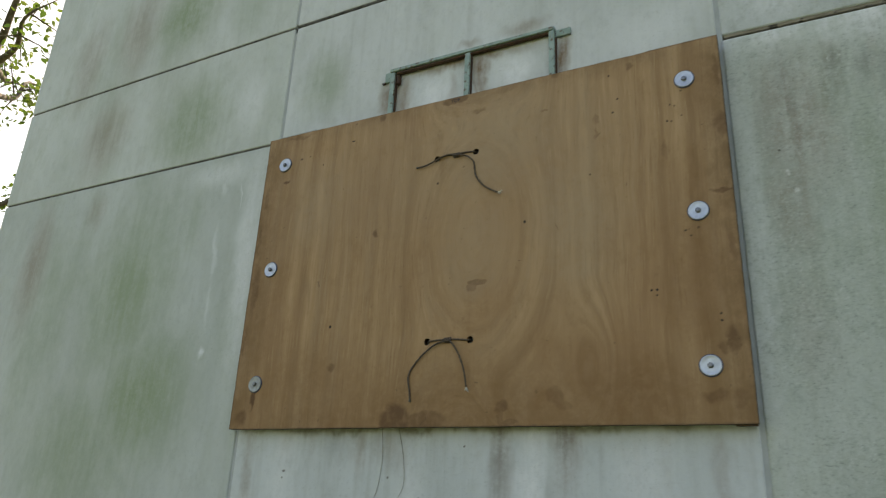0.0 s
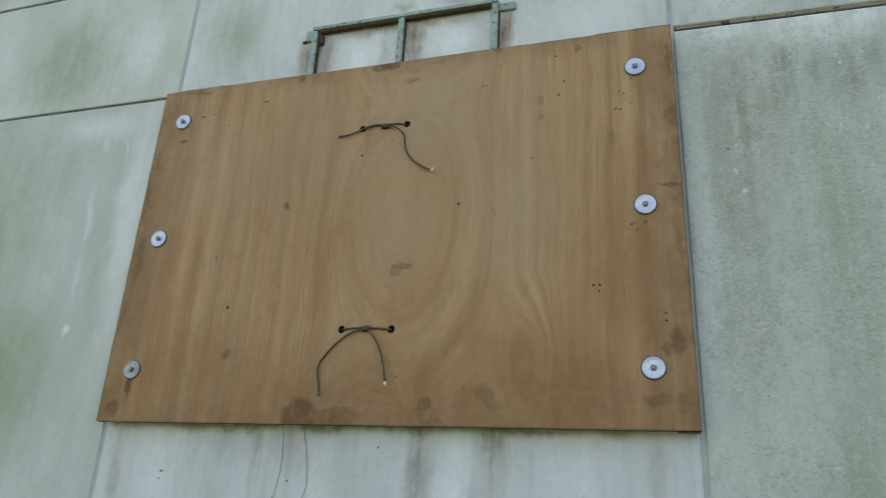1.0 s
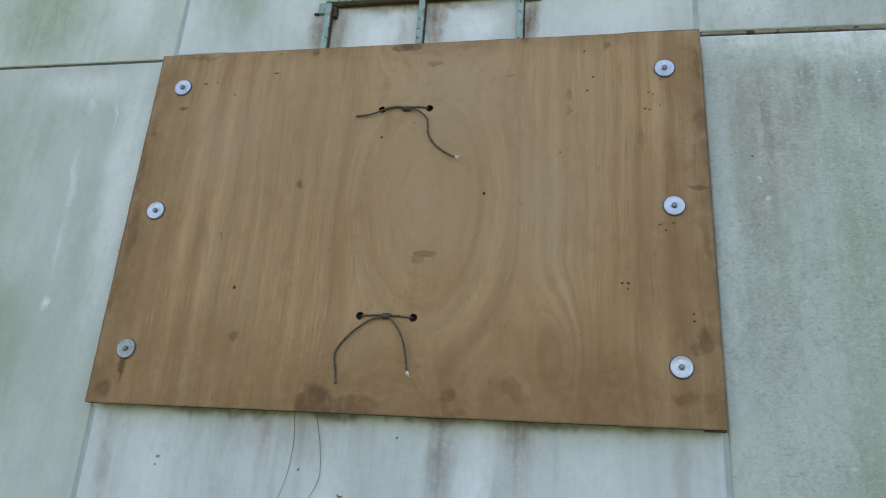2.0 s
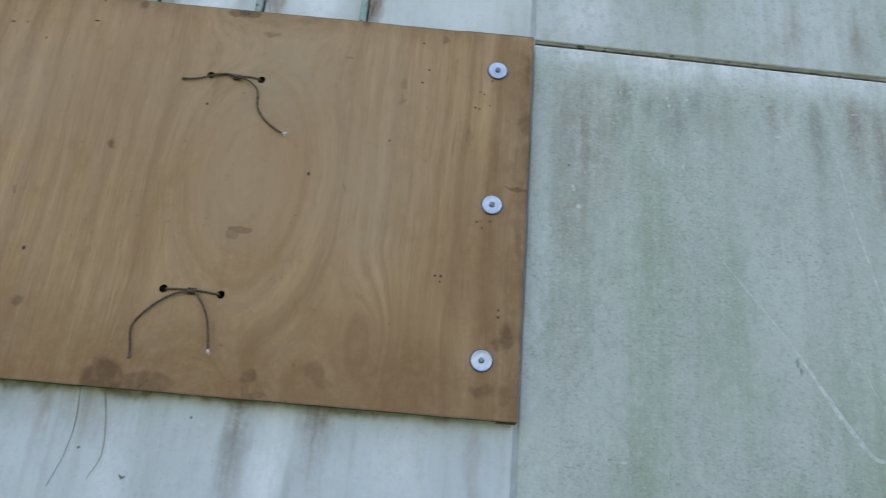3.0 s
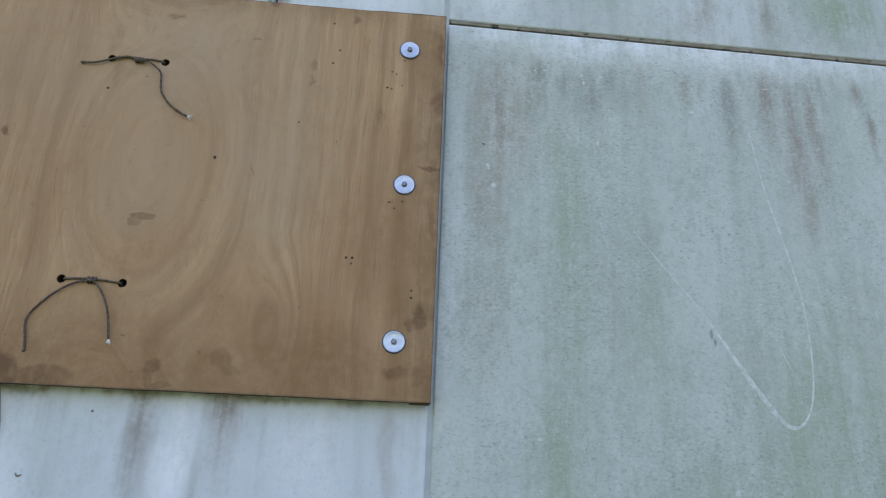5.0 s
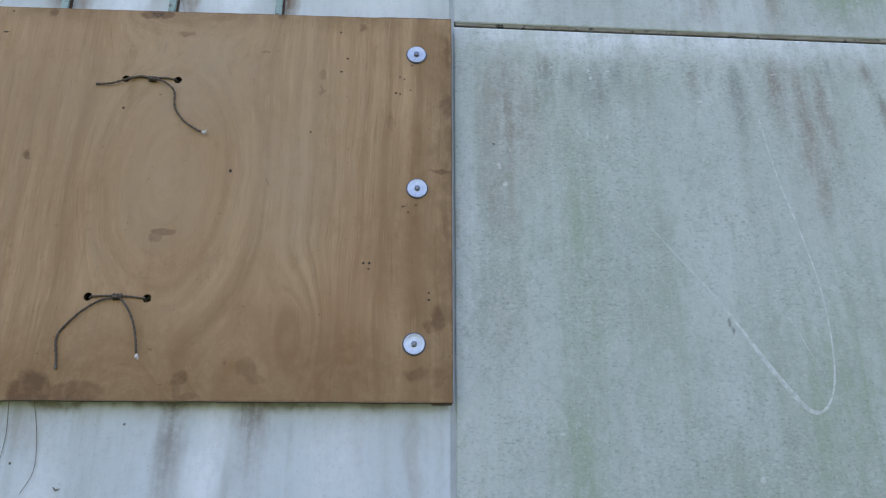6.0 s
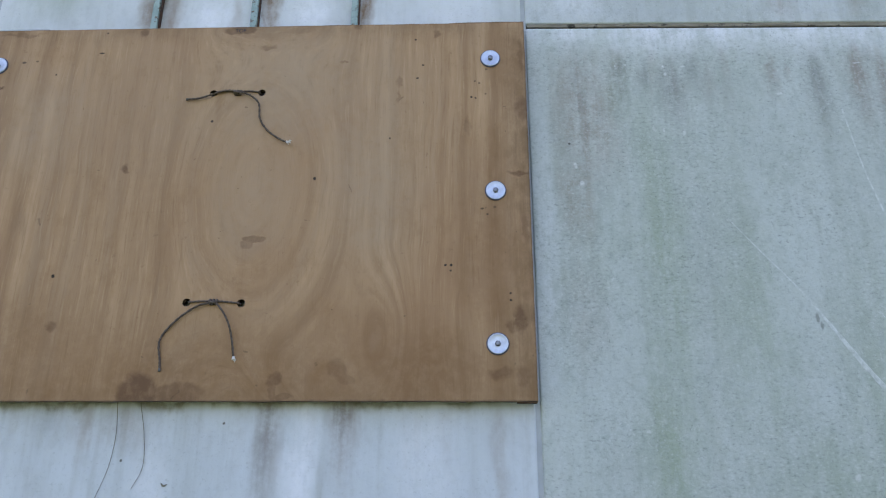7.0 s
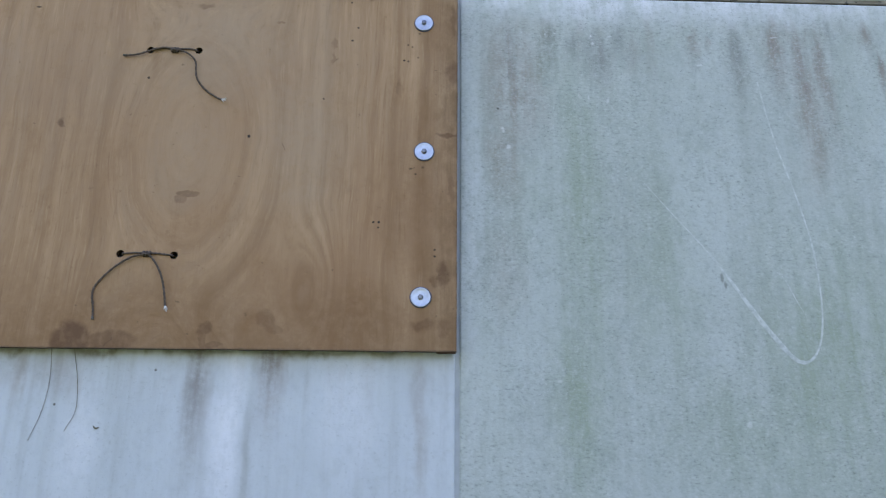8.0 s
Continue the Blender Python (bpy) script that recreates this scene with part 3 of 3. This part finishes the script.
def smooth_path(points, steps=6):
    """A Catmull-Rom run through a few points."""
    p = [Vector(q) for q in points]
    p = [p[0] * 2 - p[1]] + p + [p[-1] * 2 - p[-2]]
    out = []
    for i in range(1, len(p) - 2):
        for k in range(steps):
            t = k / steps
            out.append(0.5 * (2 * p[i] + (p[i + 1] - p[i - 1]) * t + (2 * p[i - 1] - 5 * p[i] + 4 * p[i + 1] - p[i + 2]) * t * t + (3 * p[i] - p[i - 1] - 3 * p[i + 1] + p[i + 2]) * t ** 3))
    return out + [p[-2]]


def tube(points, radius, sides=8, taper=None, twist=0.0, bm=None):
    """A tube along points; twist gives it the two strands of a laid cord."""
    bm = bm or bmesh.new()
    last, n = None, len(points)
    for i, c in enumerate(points):
        d = (points[min(i + 1, n - 1)] - points[max(i - 1, 0)]).normalized()
        u = d.cross(Vector((0, 1, 0.01)) if abs(d.y) < 0.9 else Vector((1, 0, 0))).normalized()
        w = d.cross(u)
        r = radius * (taper(i / (n - 1)) if taper else 1)
        ring = []
        for k in range(sides):
            t = 2 * math.pi * k / sides
            rr = r * (1 + (0.22 * math.cos(2 * (t + twist * i)) if twist else 0))
            ring.append(bm.verts.new(c + (u * math.cos(t) + w * math.sin(t)) * rr))
        if last:
            for k in range(sides):
                bm.faces.new((last[k], last[(k + 1) % sides], ring[(k + 1) % sides], ring[k]))
        else:
            bm.faces.new(ring[::-1])
        last = ring
    bm.faces.new(last)
    return bm


def lathe(profile, sides=40):
    """A turned piece round the y axis; profile: (radius, y)."""
    bm = bmesh.new()
    rings = []
    for r, y in profile:
        rings.append([bm.verts.new((r * math.cos(2 * math.pi * k / sides), y, r * math.sin(2 * math.pi * k / sides))) for k in range(sides)])
    for a_, b_ in zip(rings, rings[1:]):
        for k in range(sides):
            bm.faces.new((a_[k], a_[(k + 1) % sides], b_[(k + 1) % sides], b_[k]))
    bm.faces.new(rings[0])
    bm.faces.new(rings[-1][::-1])
    return bm


# ---- ground and building ----
bm = bmesh.new()
bmesh.ops.create_grid(bm, x_segments=60, y_segments=60, size=1.0)
for v in bm.verts:
    v.co.x = math.copysign(abs(v.co.x) ** 3, v.co.x) * 1500
    v.co.y = math.copysign(abs(v.co.y) ** 3, v.co.y) * 1500
    r = v.co.xy.length
    v.co.z = -0.02 + (0.05 * noise.noise(v.co * 0.6) if r > 2 else 0)
tagged(part("ground", bm, M_GRASS), "rough green grass round the building", "ground", kind="structure")

TOP = 1.95 + BASE
wall = tagged(part("wall_north", slab(-1.86, 4.2, WALL + 0.022, 0.22, -BASE - 0.03, 1.95), M_BACK, at=(0, 0, BASE)),
              "wall clad in weathered white panels with green and rusty stains", "wall", kind="structure")
tagged(part("wall_west", slab(-1.86, -1.7, 0.223, 5.0, 0, TOP), M_PLAIN), "plain weathered side wall of the building", "wall", kind="structure")
tagged(part("wall_east", slab(4.04, 4.2, 0.223, 5.0, 0, TOP), M_PLAIN), "plain weathered side wall of the building", "wall", kind="structure")
tagged(part("wall_south", slab(-1.86, 4.2, 5.003, 5.15, 0, TOP), M_PLAIN), "plain weathered rear wall of the building", "wall", kind="structure")
tagged(part("roof", slab(-1.9, 4.25, 0.02, 5.2, TOP + 0.003, TOP + 0.08), M_PLAIN), "flat weathered roof of the building", "roof", kind="structure")

SLIT = 0.0045   # half a vertical joint
L0, L1, R0, R1 = -1.88, -0.605 - SLIT, 0.602 + SLIT, 1.806 - SLIT
U1, U0 = -0.5955 - SLIT, -0.5955 + SLIT  # the joint above the board stands a little aside
C0, C1 = -0.605 + SLIT, 0.602 - SLIT
back = WALL + 0.021
for low, high, x0, x1, m, label in (
    (-0.95, 0.8125, L0, L1, M_LEFT, "panel stained green by algae"),
    (-0.95, 0.809, C0, C1, M_LOW, "white panel with grey run-off streaks"),
    (-0.95, (0.812, 0.796), R0, R1, M_RIGHT, "grey-green panel with brown streaks"),
    ((0.8185, 0.8185), (1.2, 1.216), L0, U1, M_LEFT_UP, "panel stained green by algae"),
    ((0.8205, 0.8215), (1.214, 1.22), U0, C1, M_UP, "white panel with rust round an iron grille"),
    ((0.8235, 0.809), (1.22, 1.22), R0, R1, M_RIGHT_UP, "grey-white panel with brown stains"),
    ((1.206, 1.222), 1.94, L0, U1, M_LEFT_UP, ""),
    ((1.224, 1.23), 1.94, U0, C1, M_UP, ""),
    (1.23, 1.94, R0, R1, M_RIGHT_UP, ""),
    (-BASE - 0.01, -0.96, L0, L1, M_PLAIN, ""), (-BASE - 0.01, -0.96, C0, C1, M_PLAIN, ""), (-BASE - 0.01, -0.96, R0, R1, M_PLAIN, ""),
    (-0.95, 0.80, 1.81, 3.0, M_PLAIN, ""), (0.812, 1.22, 1.81, 3.0, M_PLAIN, ""), (1.23, 1.94, 1.81, 3.0, M_PLAIN, ""), (-BASE - 0.01, -0.96, 1.81, 3.0, M_PLAIN, ""),
    (-BASE - 0.01, 1.94, 3.01, 4.18, M_PLAIN, ""),
):
    part("panel", slab(x0, x1, WALL, back, low, high, 0.0045, 3), m, wall, label)
# sealant in the upright joints, grimy strips in the level ones
for x, runs in ((-0.605, ((-1.6, 0.808),)), (-0.5955, ((0.821, 1.2), (1.23, 1.94))), (0.602, ((-1.6, 1.2), (1.23, 1.94)))):
    for low, high in runs:
        part("joint_strip", slab(x - 0.0065, x + 0.0065, WALL + 0.0035, back, low, high, 0.001, 1), M_SEAL, wall, "grey sealant strip")
for x0, x1, low, high in ((L0 + 0.01, -0.607, 0.8122, 0.8188), (0.611, 1.8, (0.8165, 0.8005), (0.829, 0.814)), (L0 + 0.01, -0.607, (1.201, 1.217), (1.208, 1.224)), (-0.593, 0.595, (1.218, 1.224), (1.226, 1.232))):
    part("joint_strip", slab(x0, x1, WALL + (0.0026 if x0 > 0.6 else 0.0018), back, low, high, 0.0008, 1), M_GRIME if x0 > 0.6 else M_GAP, wall, "grimy brown strip in the open joint")

# pale scratch, one long loop in the grey panel
loop = [(1.255, 0.60), (1.275, 0.46), (1.302, 0.345), (1.322, 0.235), (1.326, 0.125), (1.318, 0.05), (1.300, 0.006), (1.276, -0.010), (1.250, 0.004), (1.20, 0.071), (1.15, 0.149), (1.10, 0.222), (1.045, 0.29), (0.99, 0.36)]
run = smooth_path([(x, WALL + 0.0002, z) for x, z in loop], 8)
bm = tube(run, 0.0040, 8, lambda t: (1 - 0.7 * max(0, (t - 0.78) / 0.22)) * (0.55 + 1.0 * math.exp(-((t - 0.65) / 0.13) ** 2) + 0.3 * noise.noise((t * 30, 0, 0))) * (0.75 + 0.22 * noise.noise((t * 90, 3, 0))) + 0.05)
for v in bm.verts:
    v.co.y = WALL + (v.co.y - WALL) * 0.06
part("scratch", bm, M_SCRATCH, wall, "pale scratched line")
run = smooth_path([(1.250, WALL + 0.0002, 0.170), (1.263, WALL + 0.0002, 0.144), (1.276, WALL + 0.0002, 0.112), (1.289, WALL + 0.0002, 0.085)], 8)
bm = tube(run, 0.0010, 8, lambda t: 0.3 + math.sin(math.pi * t) * (0.7 + 0.5 * noise.noise((t * 20, 7, 0))))
for v in bm.verts:
    v.co.y = WALL + (v.co.y - WALL) * 0.08
part("scratch", bm, M_SCRATCH, wall, "faint pale scratched line")

# ---- iron grille behind the board ----
grille = thing("window_grille", "pale green painted iron grille with rust, fixed behind the board", "grille", (0, 0, BASE))
for x in (-0.218, 0.006, 0.231):
    part("bar", slab(x - 0.0085, x + 0.0060, 0.0165, 0.0295, 0.03, 0.943, 0.0015, 1), M_IRON, grille)
part("rail", slab(-0.2265, 0.237, 0.0152, WALL - 0.001, 0.9445, 0.9545, 0.0015, 1), M_IRON, grille, "top rail")
# dark strips below the rail and beside bars: part rust, part shade as colour
part("rust_and_shade", slab(-0.208, 0.222, 0.0185, WALL - 0.001, (0.936, 0.938), 0.944, 0.002, 1), M_RUST_SHADE, grille, "dark strip of rust and painted shade")
part("rust_and_shade", slab(-0.2115, -0.2085, 0.021, WALL - 0.001, 0.78, 0.938, 0.0015, 1), M_RUST_SHADE, grille, "dark strip of rust and painted shade")
part("rust_and_shade", slab(0.2375, 0.2400, 0.021, WALL - 0.001, 0.78, 0.924, 0.001, 1), M_RUST_SHADE, grille, "dark strip of rust and painted shade")
part("rust_and_shade", slab(0.0125, 0.0145, 0.022, WALL - 0.001, 0.78, 0.935, 0.0008, 1), M_RUST_SHADE, grille, "dark strip of rust and painted shade")
part("rail", slab(-0.2265, 0.237, 0.0165, 0.0295, 0.018, 0.0295, 0.0015, 1), M_IRON, grille)
part("lug", slab(-0.2465, -0.2275, 0.024, WALL - 0.0005, 0.921, 0.951, 0.003, 2), M_IRON, grille, "fixing lug")
part("lug", slab(0.238, 0.276, 0.024, WALL - 0.0005, 0.926, 0.946, 0.003, 2), M_IRON, grille, "fixing lug")
part("screw", slab(-0.256, -0.244, 0.025, WALL - 0.0005, 0.919, 0.924, 0.0012, 1), M_RUST_SHADE, grille, "rusted screw")
part("hinge_pin", slab(-0.206, -0.197, 0.018, WALL - 0.001, 0.905, 0.932, 0.003, 2), M_RUST_SHADE, grille, "rusted pin")

# ---- plywood board ----
board = thing("plywood_board", "weathered tan plywood board bolted over a wall opening", "board", (0, 0, BASE))
HOLES = [(-0.0595, 0.185), (0.0455, 0.183), (-0.0575, 0.6395), (0.0455, 0.6395)]
THICK = 0.0145
bm = bmesh.new()


def ring(points):
    vs = [bm.verts.new((x, 0, z)) for x, z in points]
    for i, v in enumerate(vs):
        bm.edges.new((v, vs[(i + 1) % len(vs)]))


def ragged(x, z):
    return 0.0008 * noise.noise((x * 14, z * 14, 0.5)) + 0.0005 * noise.noise((x * 60, z * 60, 2.5))


outline = []
N = 60
for i in range(N):
    x = -0.603 + 1.203 * i / N
    outline.append((x, ragged(x, 0)))
for i in range(40):
    z = 0.804 * i / 40
    outline.append((0.6 + ragged(0.6, z), z))
for i in range(N):
    x = 0.6 - 1.203 * i / N
    step = 0.0015 if x > 0.45 else 0.0
    outline.append((x, 0.8045 + step + ragged(x, 0.8)))
for i in range(40):
    z = 0.804 * (1 - i / 40)
    outline.append((-0.603 + ragged(-0.6, z), z))
ring(outline)
for hx, hz in HOLES:
    ring([(hx + (0.0078 + 0.0006 * math.sin(3 * k)) * math.cos(2 * math.pi * k / 24), hz + 0.0078 * math.sin(2 * math.pi * k / 24)) for k in range(24)])
bmesh.ops.triangle_fill(bm, edges=bm.edges[:], use_beauty=True)
made = bmesh.ops.extrude_face_region(bm, geom=bm.faces[:])
bmesh.ops.translate(bm, verts=[v for v in made["geom"] if isinstance(v, bmesh.types.BMVert)], vec=(0, THICK, 0))
part("sheet", bm, M_PLY, board)
part("ply_splinter", slab(0.562, 0.5985, 0.003, 0.0125, -0.0035, (-0.0012, -0.0008), 0.0008, 1), M_PLY, board, "dark splinter of the lower edge")

part("packing_sliver", slab(-0.572, -0.444, 0.002, 0.012, (0.8052, 0.8058), (0.8085, 0.8105), 0.0008, 1), M_SEAL, board, "thin grey packing sliver on the top edge")

letters = bpy.data.curves.new("lettering", "FONT")
letters.body, letters.size, letters.align_x = "TOP", 0.0125, "CENTER"
letters.extrude = 0.0001
letters.materials.append(M_INK)
ob = new("lettering", letters)
ob.parent = board
ob.location, ob.rotation_euler = (-0.014, -0.0003, 0.7905), (radians(90), 0, 0)
tagged(ob, "handwritten dark word")

# ---- bolts with broad washers ----


def washer_bolt(name, x, z, plate, label, turn):
    t = thing(name, label, "bolt", (x, 0, BASE + z), "bolts of the board")
    # ring added under the washer, its dark blue imitating the shadow at the rim
    part("shadow_ring", lathe([(0.0207, -0.00015), (0.0213, -0.0009), (0.0206, -0.00195)]), M_WASHER_SHADOW, t, "dark blue ring coloured as the washer's shadow", smooth=True)
    part("washer", lathe([(0.0175, -0.00202), (0.0189, -0.0021), (0.0193, -0.003), (0.0188, -0.00375), (0.0174, -0.00375), (0.0162, -0.00315), (0.0120, -0.00292), (0.0058, -0.00278)], 48), plate, t, smooth=True)
    bm = lathe([(0.0056, -0.0028), (0.0056, -0.0064), (0.0046, -0.0078), (0.0026, -0.0082)], 6)
    part("bolt_head", bm, M_BOLT, t, "hexagonal steel head").rotation_euler = (0, radians(turn), 0)
    part("shank", lathe([(0.0035, -0.0002), (0.0035, 0.034)], 12), M_BOLT, t)
    return t


for i, (x, z) in enumerate(((-0.5354, 0.714), (-0.5374, 0.408), (0.5269, 0.7135), (0.5319, 0.4095), (0.5299, 0.1036))):
    washer_bolt("bolt", x, z, M_ZINC, "bright zinc bolt with a broad washer in the board", 17 * i)
washer_bolt("bolt", -0.5374, 0.1081, M_DULL, "dull grey bolt with a rust-stained broad washer", 40)

# ---- tied cords ----


def cord(name, label, span, tails, knot):
    t = thing(name, label, "cord", (0, 0, BASE), "cords through the board")
    for pts in span:
        part("strand", tube(smooth_path(pts, 8), 0.0019, 10, None, 0.9), M_CORD, t, smooth=True)
    for pts, frayed in tails:
        path = smooth_path(pts, 10)
        part("tail", tube(path, 0.0019, 10, None, 0.9), M_CORD, t, smooth=True)
        end, d = path[-1], (path[-1] - path[-3]).normalized()
        if frayed:
            bm = bmesh.new()
            for k in range(14):
                s = Vector((random.uniform(-1, 1), random.uniform(-0.8, 0.3), random.uniform(-1, 1))) * 0.0055
                tube([end - d * 0.002, end + d * 0.003 + s * 0.5, end + d * 0.006 + s], 0.0007, 5, None, 0, bm)
            part("frayed_tip", bm, M_TIP, t, "white frayed end")
        else:
            part("cord_tip", tube([end - d * 0.002, end + d * 0.002, end + d * 0.004], 0.0025, 8), M_BACK, t, "dark singed end", smooth=True)
    bm = bmesh.new()
    kx, kz = knot
    for k in range(3):
        turn = [Vector((kx + (k - 1) * 0.0055 + 0.0012 * math.sin(u + k), -0.0035 + 0.0036 * math.sin(u), kz + 0.0046 * math.cos(u))) for u in [2 * math.pi * j / 14 for j in range(15)]]
        tube(turn, 0.0021, 8, None, 0, bm)
    tube(smooth_path([(kx - 0.008, -0.005, kz + 0.002), (kx, -0.0085, kz - 0.002), (kx + 0.008, -0.005, kz + 0.001)], 6), 0.002, 8, None, 0, bm)
    part("knot", bm, M_CORD, t, smooth=True)
    return t


cord("cord", "weathered grey-brown cord knotted through two holes, ends hanging",
     [[(-0.056, 0.012, 0.185), (-0.0545, 0.001, 0.185), (-0.047, -0.0024, 0.1852), (-0.027, -0.0024, 0.1866), (-0.0064, -0.004, 0.1857)], [(-0.0044, -0.004, 0.1857), (0.0129, -0.0024, 0.1856), (0.0329, -0.0024, 0.1834), (0.0415, 0.001, 0.183), (0.043, 0.012, 0.183)]],
     [([(-0.01, -0.005, 0.1832), (-0.0355, -0.006, 0.1764), (-0.0668, -0.005, 0.1548), (-0.0939, -0.0024, 0.1255), (-0.1009, -0.0024, 0.1045), (-0.0954, -0.0024, 0.0756), (-0.0934, -0.0024, 0.0576)], False),
      ([(-0.0011, -0.005, 0.1832), (0.0154, -0.009, 0.1647), (0.0296, -0.01, 0.1397), (0.0375, -0.007, 0.1105), (0.0423, -0.005, 0.0811)], True)], (-0.0065, 0.1845))
cord("cord", "weathered grey-brown cord knotted through two holes, one end sideways",
     [[(-0.054, 0.012, 0.6395), (-0.0525, 0.001, 0.64), (-0.045, -0.0024, 0.6415), (-0.027, -0.0024, 0.643), (-0.0064, -0.004, 0.6385)], [(-0.0044, -0.004, 0.6385), (0.0149, -0.0024, 0.642), (0.0309, -0.0024, 0.641), (0.041, 0.001, 0.64), (0.0425, 0.012, 0.6395)]],
     [([(-0.0037, -0.006, 0.6383), (-0.027, -0.005, 0.6431), (-0.0554, -0.006, 0.6343), (-0.0823, -0.006, 0.6249), (-0.1081, -0.004, 0.6236)], False),
      ([(0.0023, -0.006, 0.6373), (0.0239, -0.008, 0.6291), (0.0431, -0.006, 0.6104), (0.0483, -0.0024, 0.5746), (0.0688, -0.0024, 0.5457), (0.0985, -0.005, 0.5244), (0.1081, -0.007, 0.5198)], True)], (-0.0035, 0.638))

# ---- loose bits below the board ----
for pts in ([(-0.177, 0.022, 0.03), (-0.176, 0.0285, -0.008), (-0.172, 0.030, -0.06), (-0.178, 0.030, -0.116), (-0.195, 0.031, -0.168)],
            [(-0.136, 0.022, 0.03), (-0.132, 0.0285, -0.004), (-0.120, 0.030, -0.056), (-0.1145, 0.030, -0.112), (-0.131, 0.031, -0.151)]):
    run = smooth_path(pts, 8)
    t = part("plant_fibre", tube(run, 0.0006, 6, lambda u: 1.15 - 0.5 * u), M_FIBRE, at=(0, 0, BASE), smooth=True)
    tagged(t, "thin dry plant fibre hanging from behind the board", "fibre", "fibres under the board")
bm = bmesh.new()
tube(smooth_path([(-0.078, 0.0312, -0.1405), (-0.073, 0.0305, -0.1455), (-0.0665, 0.0312, -0.143)], 5), 0.0011, 6, lambda u: 0.5 + math.sin(math.pi * u), 0, bm)
tagged(part("dry_leaf_bit", bm, M_FIBRE, at=(0, 0, BASE), smooth=True), "tiny dry brown leaf bit stuck to the panel", "debris")

# ---- tree beyond the corner of the building ----


def tree(name, at, height, seed, lean):
    rng = random.Random(seed)
    t = thing(name, "leafy green tree standing beyond the corner of the building", "tree", at)
    trunk = smooth_path([(0, 0, -0.1), (0.08, 0.05, height * 0.25), (-0.05 + lean[0] * 0.4, lean[1] * 0.4, height * 0.55), (lean[0], lean[1], height * 0.95)], 8)
    part("trunk", tube(trunk, 0.16, 12, lambda u: 1.15 - 1.0 * u), M_BARK, t, smooth=True)
    crown, tips = bmesh.new(), []
    for k in range(22):
        s = trunk[int(len(trunk) * rng.uniform(0.4, 0.97))]
        ang, rise, reach = rng.uniform(0, 2 * math.pi), rng.uniform(0.1, 0.9), rng.uniform(1.2, 2.6)
        d = Vector((math.cos(ang), math.sin(ang), rise)).normalized()
        pts = [s + d * reach * u + Vector((rng.uniform(-1, 1), rng.uniform(-1, 1), rng.uniform(-0.5, 0.6))) * 0.14 * reach * u for u in (0, 0.35, 0.7, 1.0)]
        run = smooth_path(pts, 5)
        limb = tube(run, 0.045, 7, lambda u: 1.1 - u)
        for j in range(7):
            o = run[int(len(run) * rng.uniform(0.35, 0.99))]
            e = Vector((rng.uniform(-1, 1), rng.uniform(-1, 1), rng.uniform(-0.5, 0.8))).normalized() * rng.uniform(0.3, 0.8)
            twig = [o, o + e * 0.5 + Vector((0, 0, 0.05)), o + e]
            tube(twig, 0.012, 5, lambda u: 1.1 - u, 0, limb)
            tips.append((o, o + e))
        part("limb", limb, M_BARK, t, smooth=True)
    for a_, b_ in tips:
        for j in range(26):
            c = a_.lerp(b_, rng.uniform(0.3, 1.1)) + Vector((rng.gauss(0, 0.11), rng.gauss(0, 0.11), rng.gauss(0, 0.10)))
            d = Vector((rng.uniform(-1, 1), rng.uniform(-1, 1), rng.uniform(-0.8, 0.3))).normalized()
            s = d.cross(Vector((rng.uniform(-1, 1), rng.uniform(-1, 1), 1))).normalized()
            up = d.cross(s) * 0.008
            l, w = rng.uniform(0.06, 0.12), rng.uniform(0.022, 0.04)
            q = [crown.verts.new(v) for v in (c, c + d * l * 0.25 + s * w * 0.8 + up, c + d * l * 0.6 + s * w * 0.75 + up, c + d * l, c + d * l * 0.6 - s * w * 0.75 + up, c + d * l * 0.25 - s * w * 0.8 + up)]
            crown.faces.new((q[0], q[1], q[2], q[3]))
            crown.faces.new((q[0], q[3], q[4], q[5]))
    part("crown", crown, M_LEAF, t)
    return t


tree("tree", (-8.5, 3.0, 0.0), 7.4, 9, (0.3, -0.2))
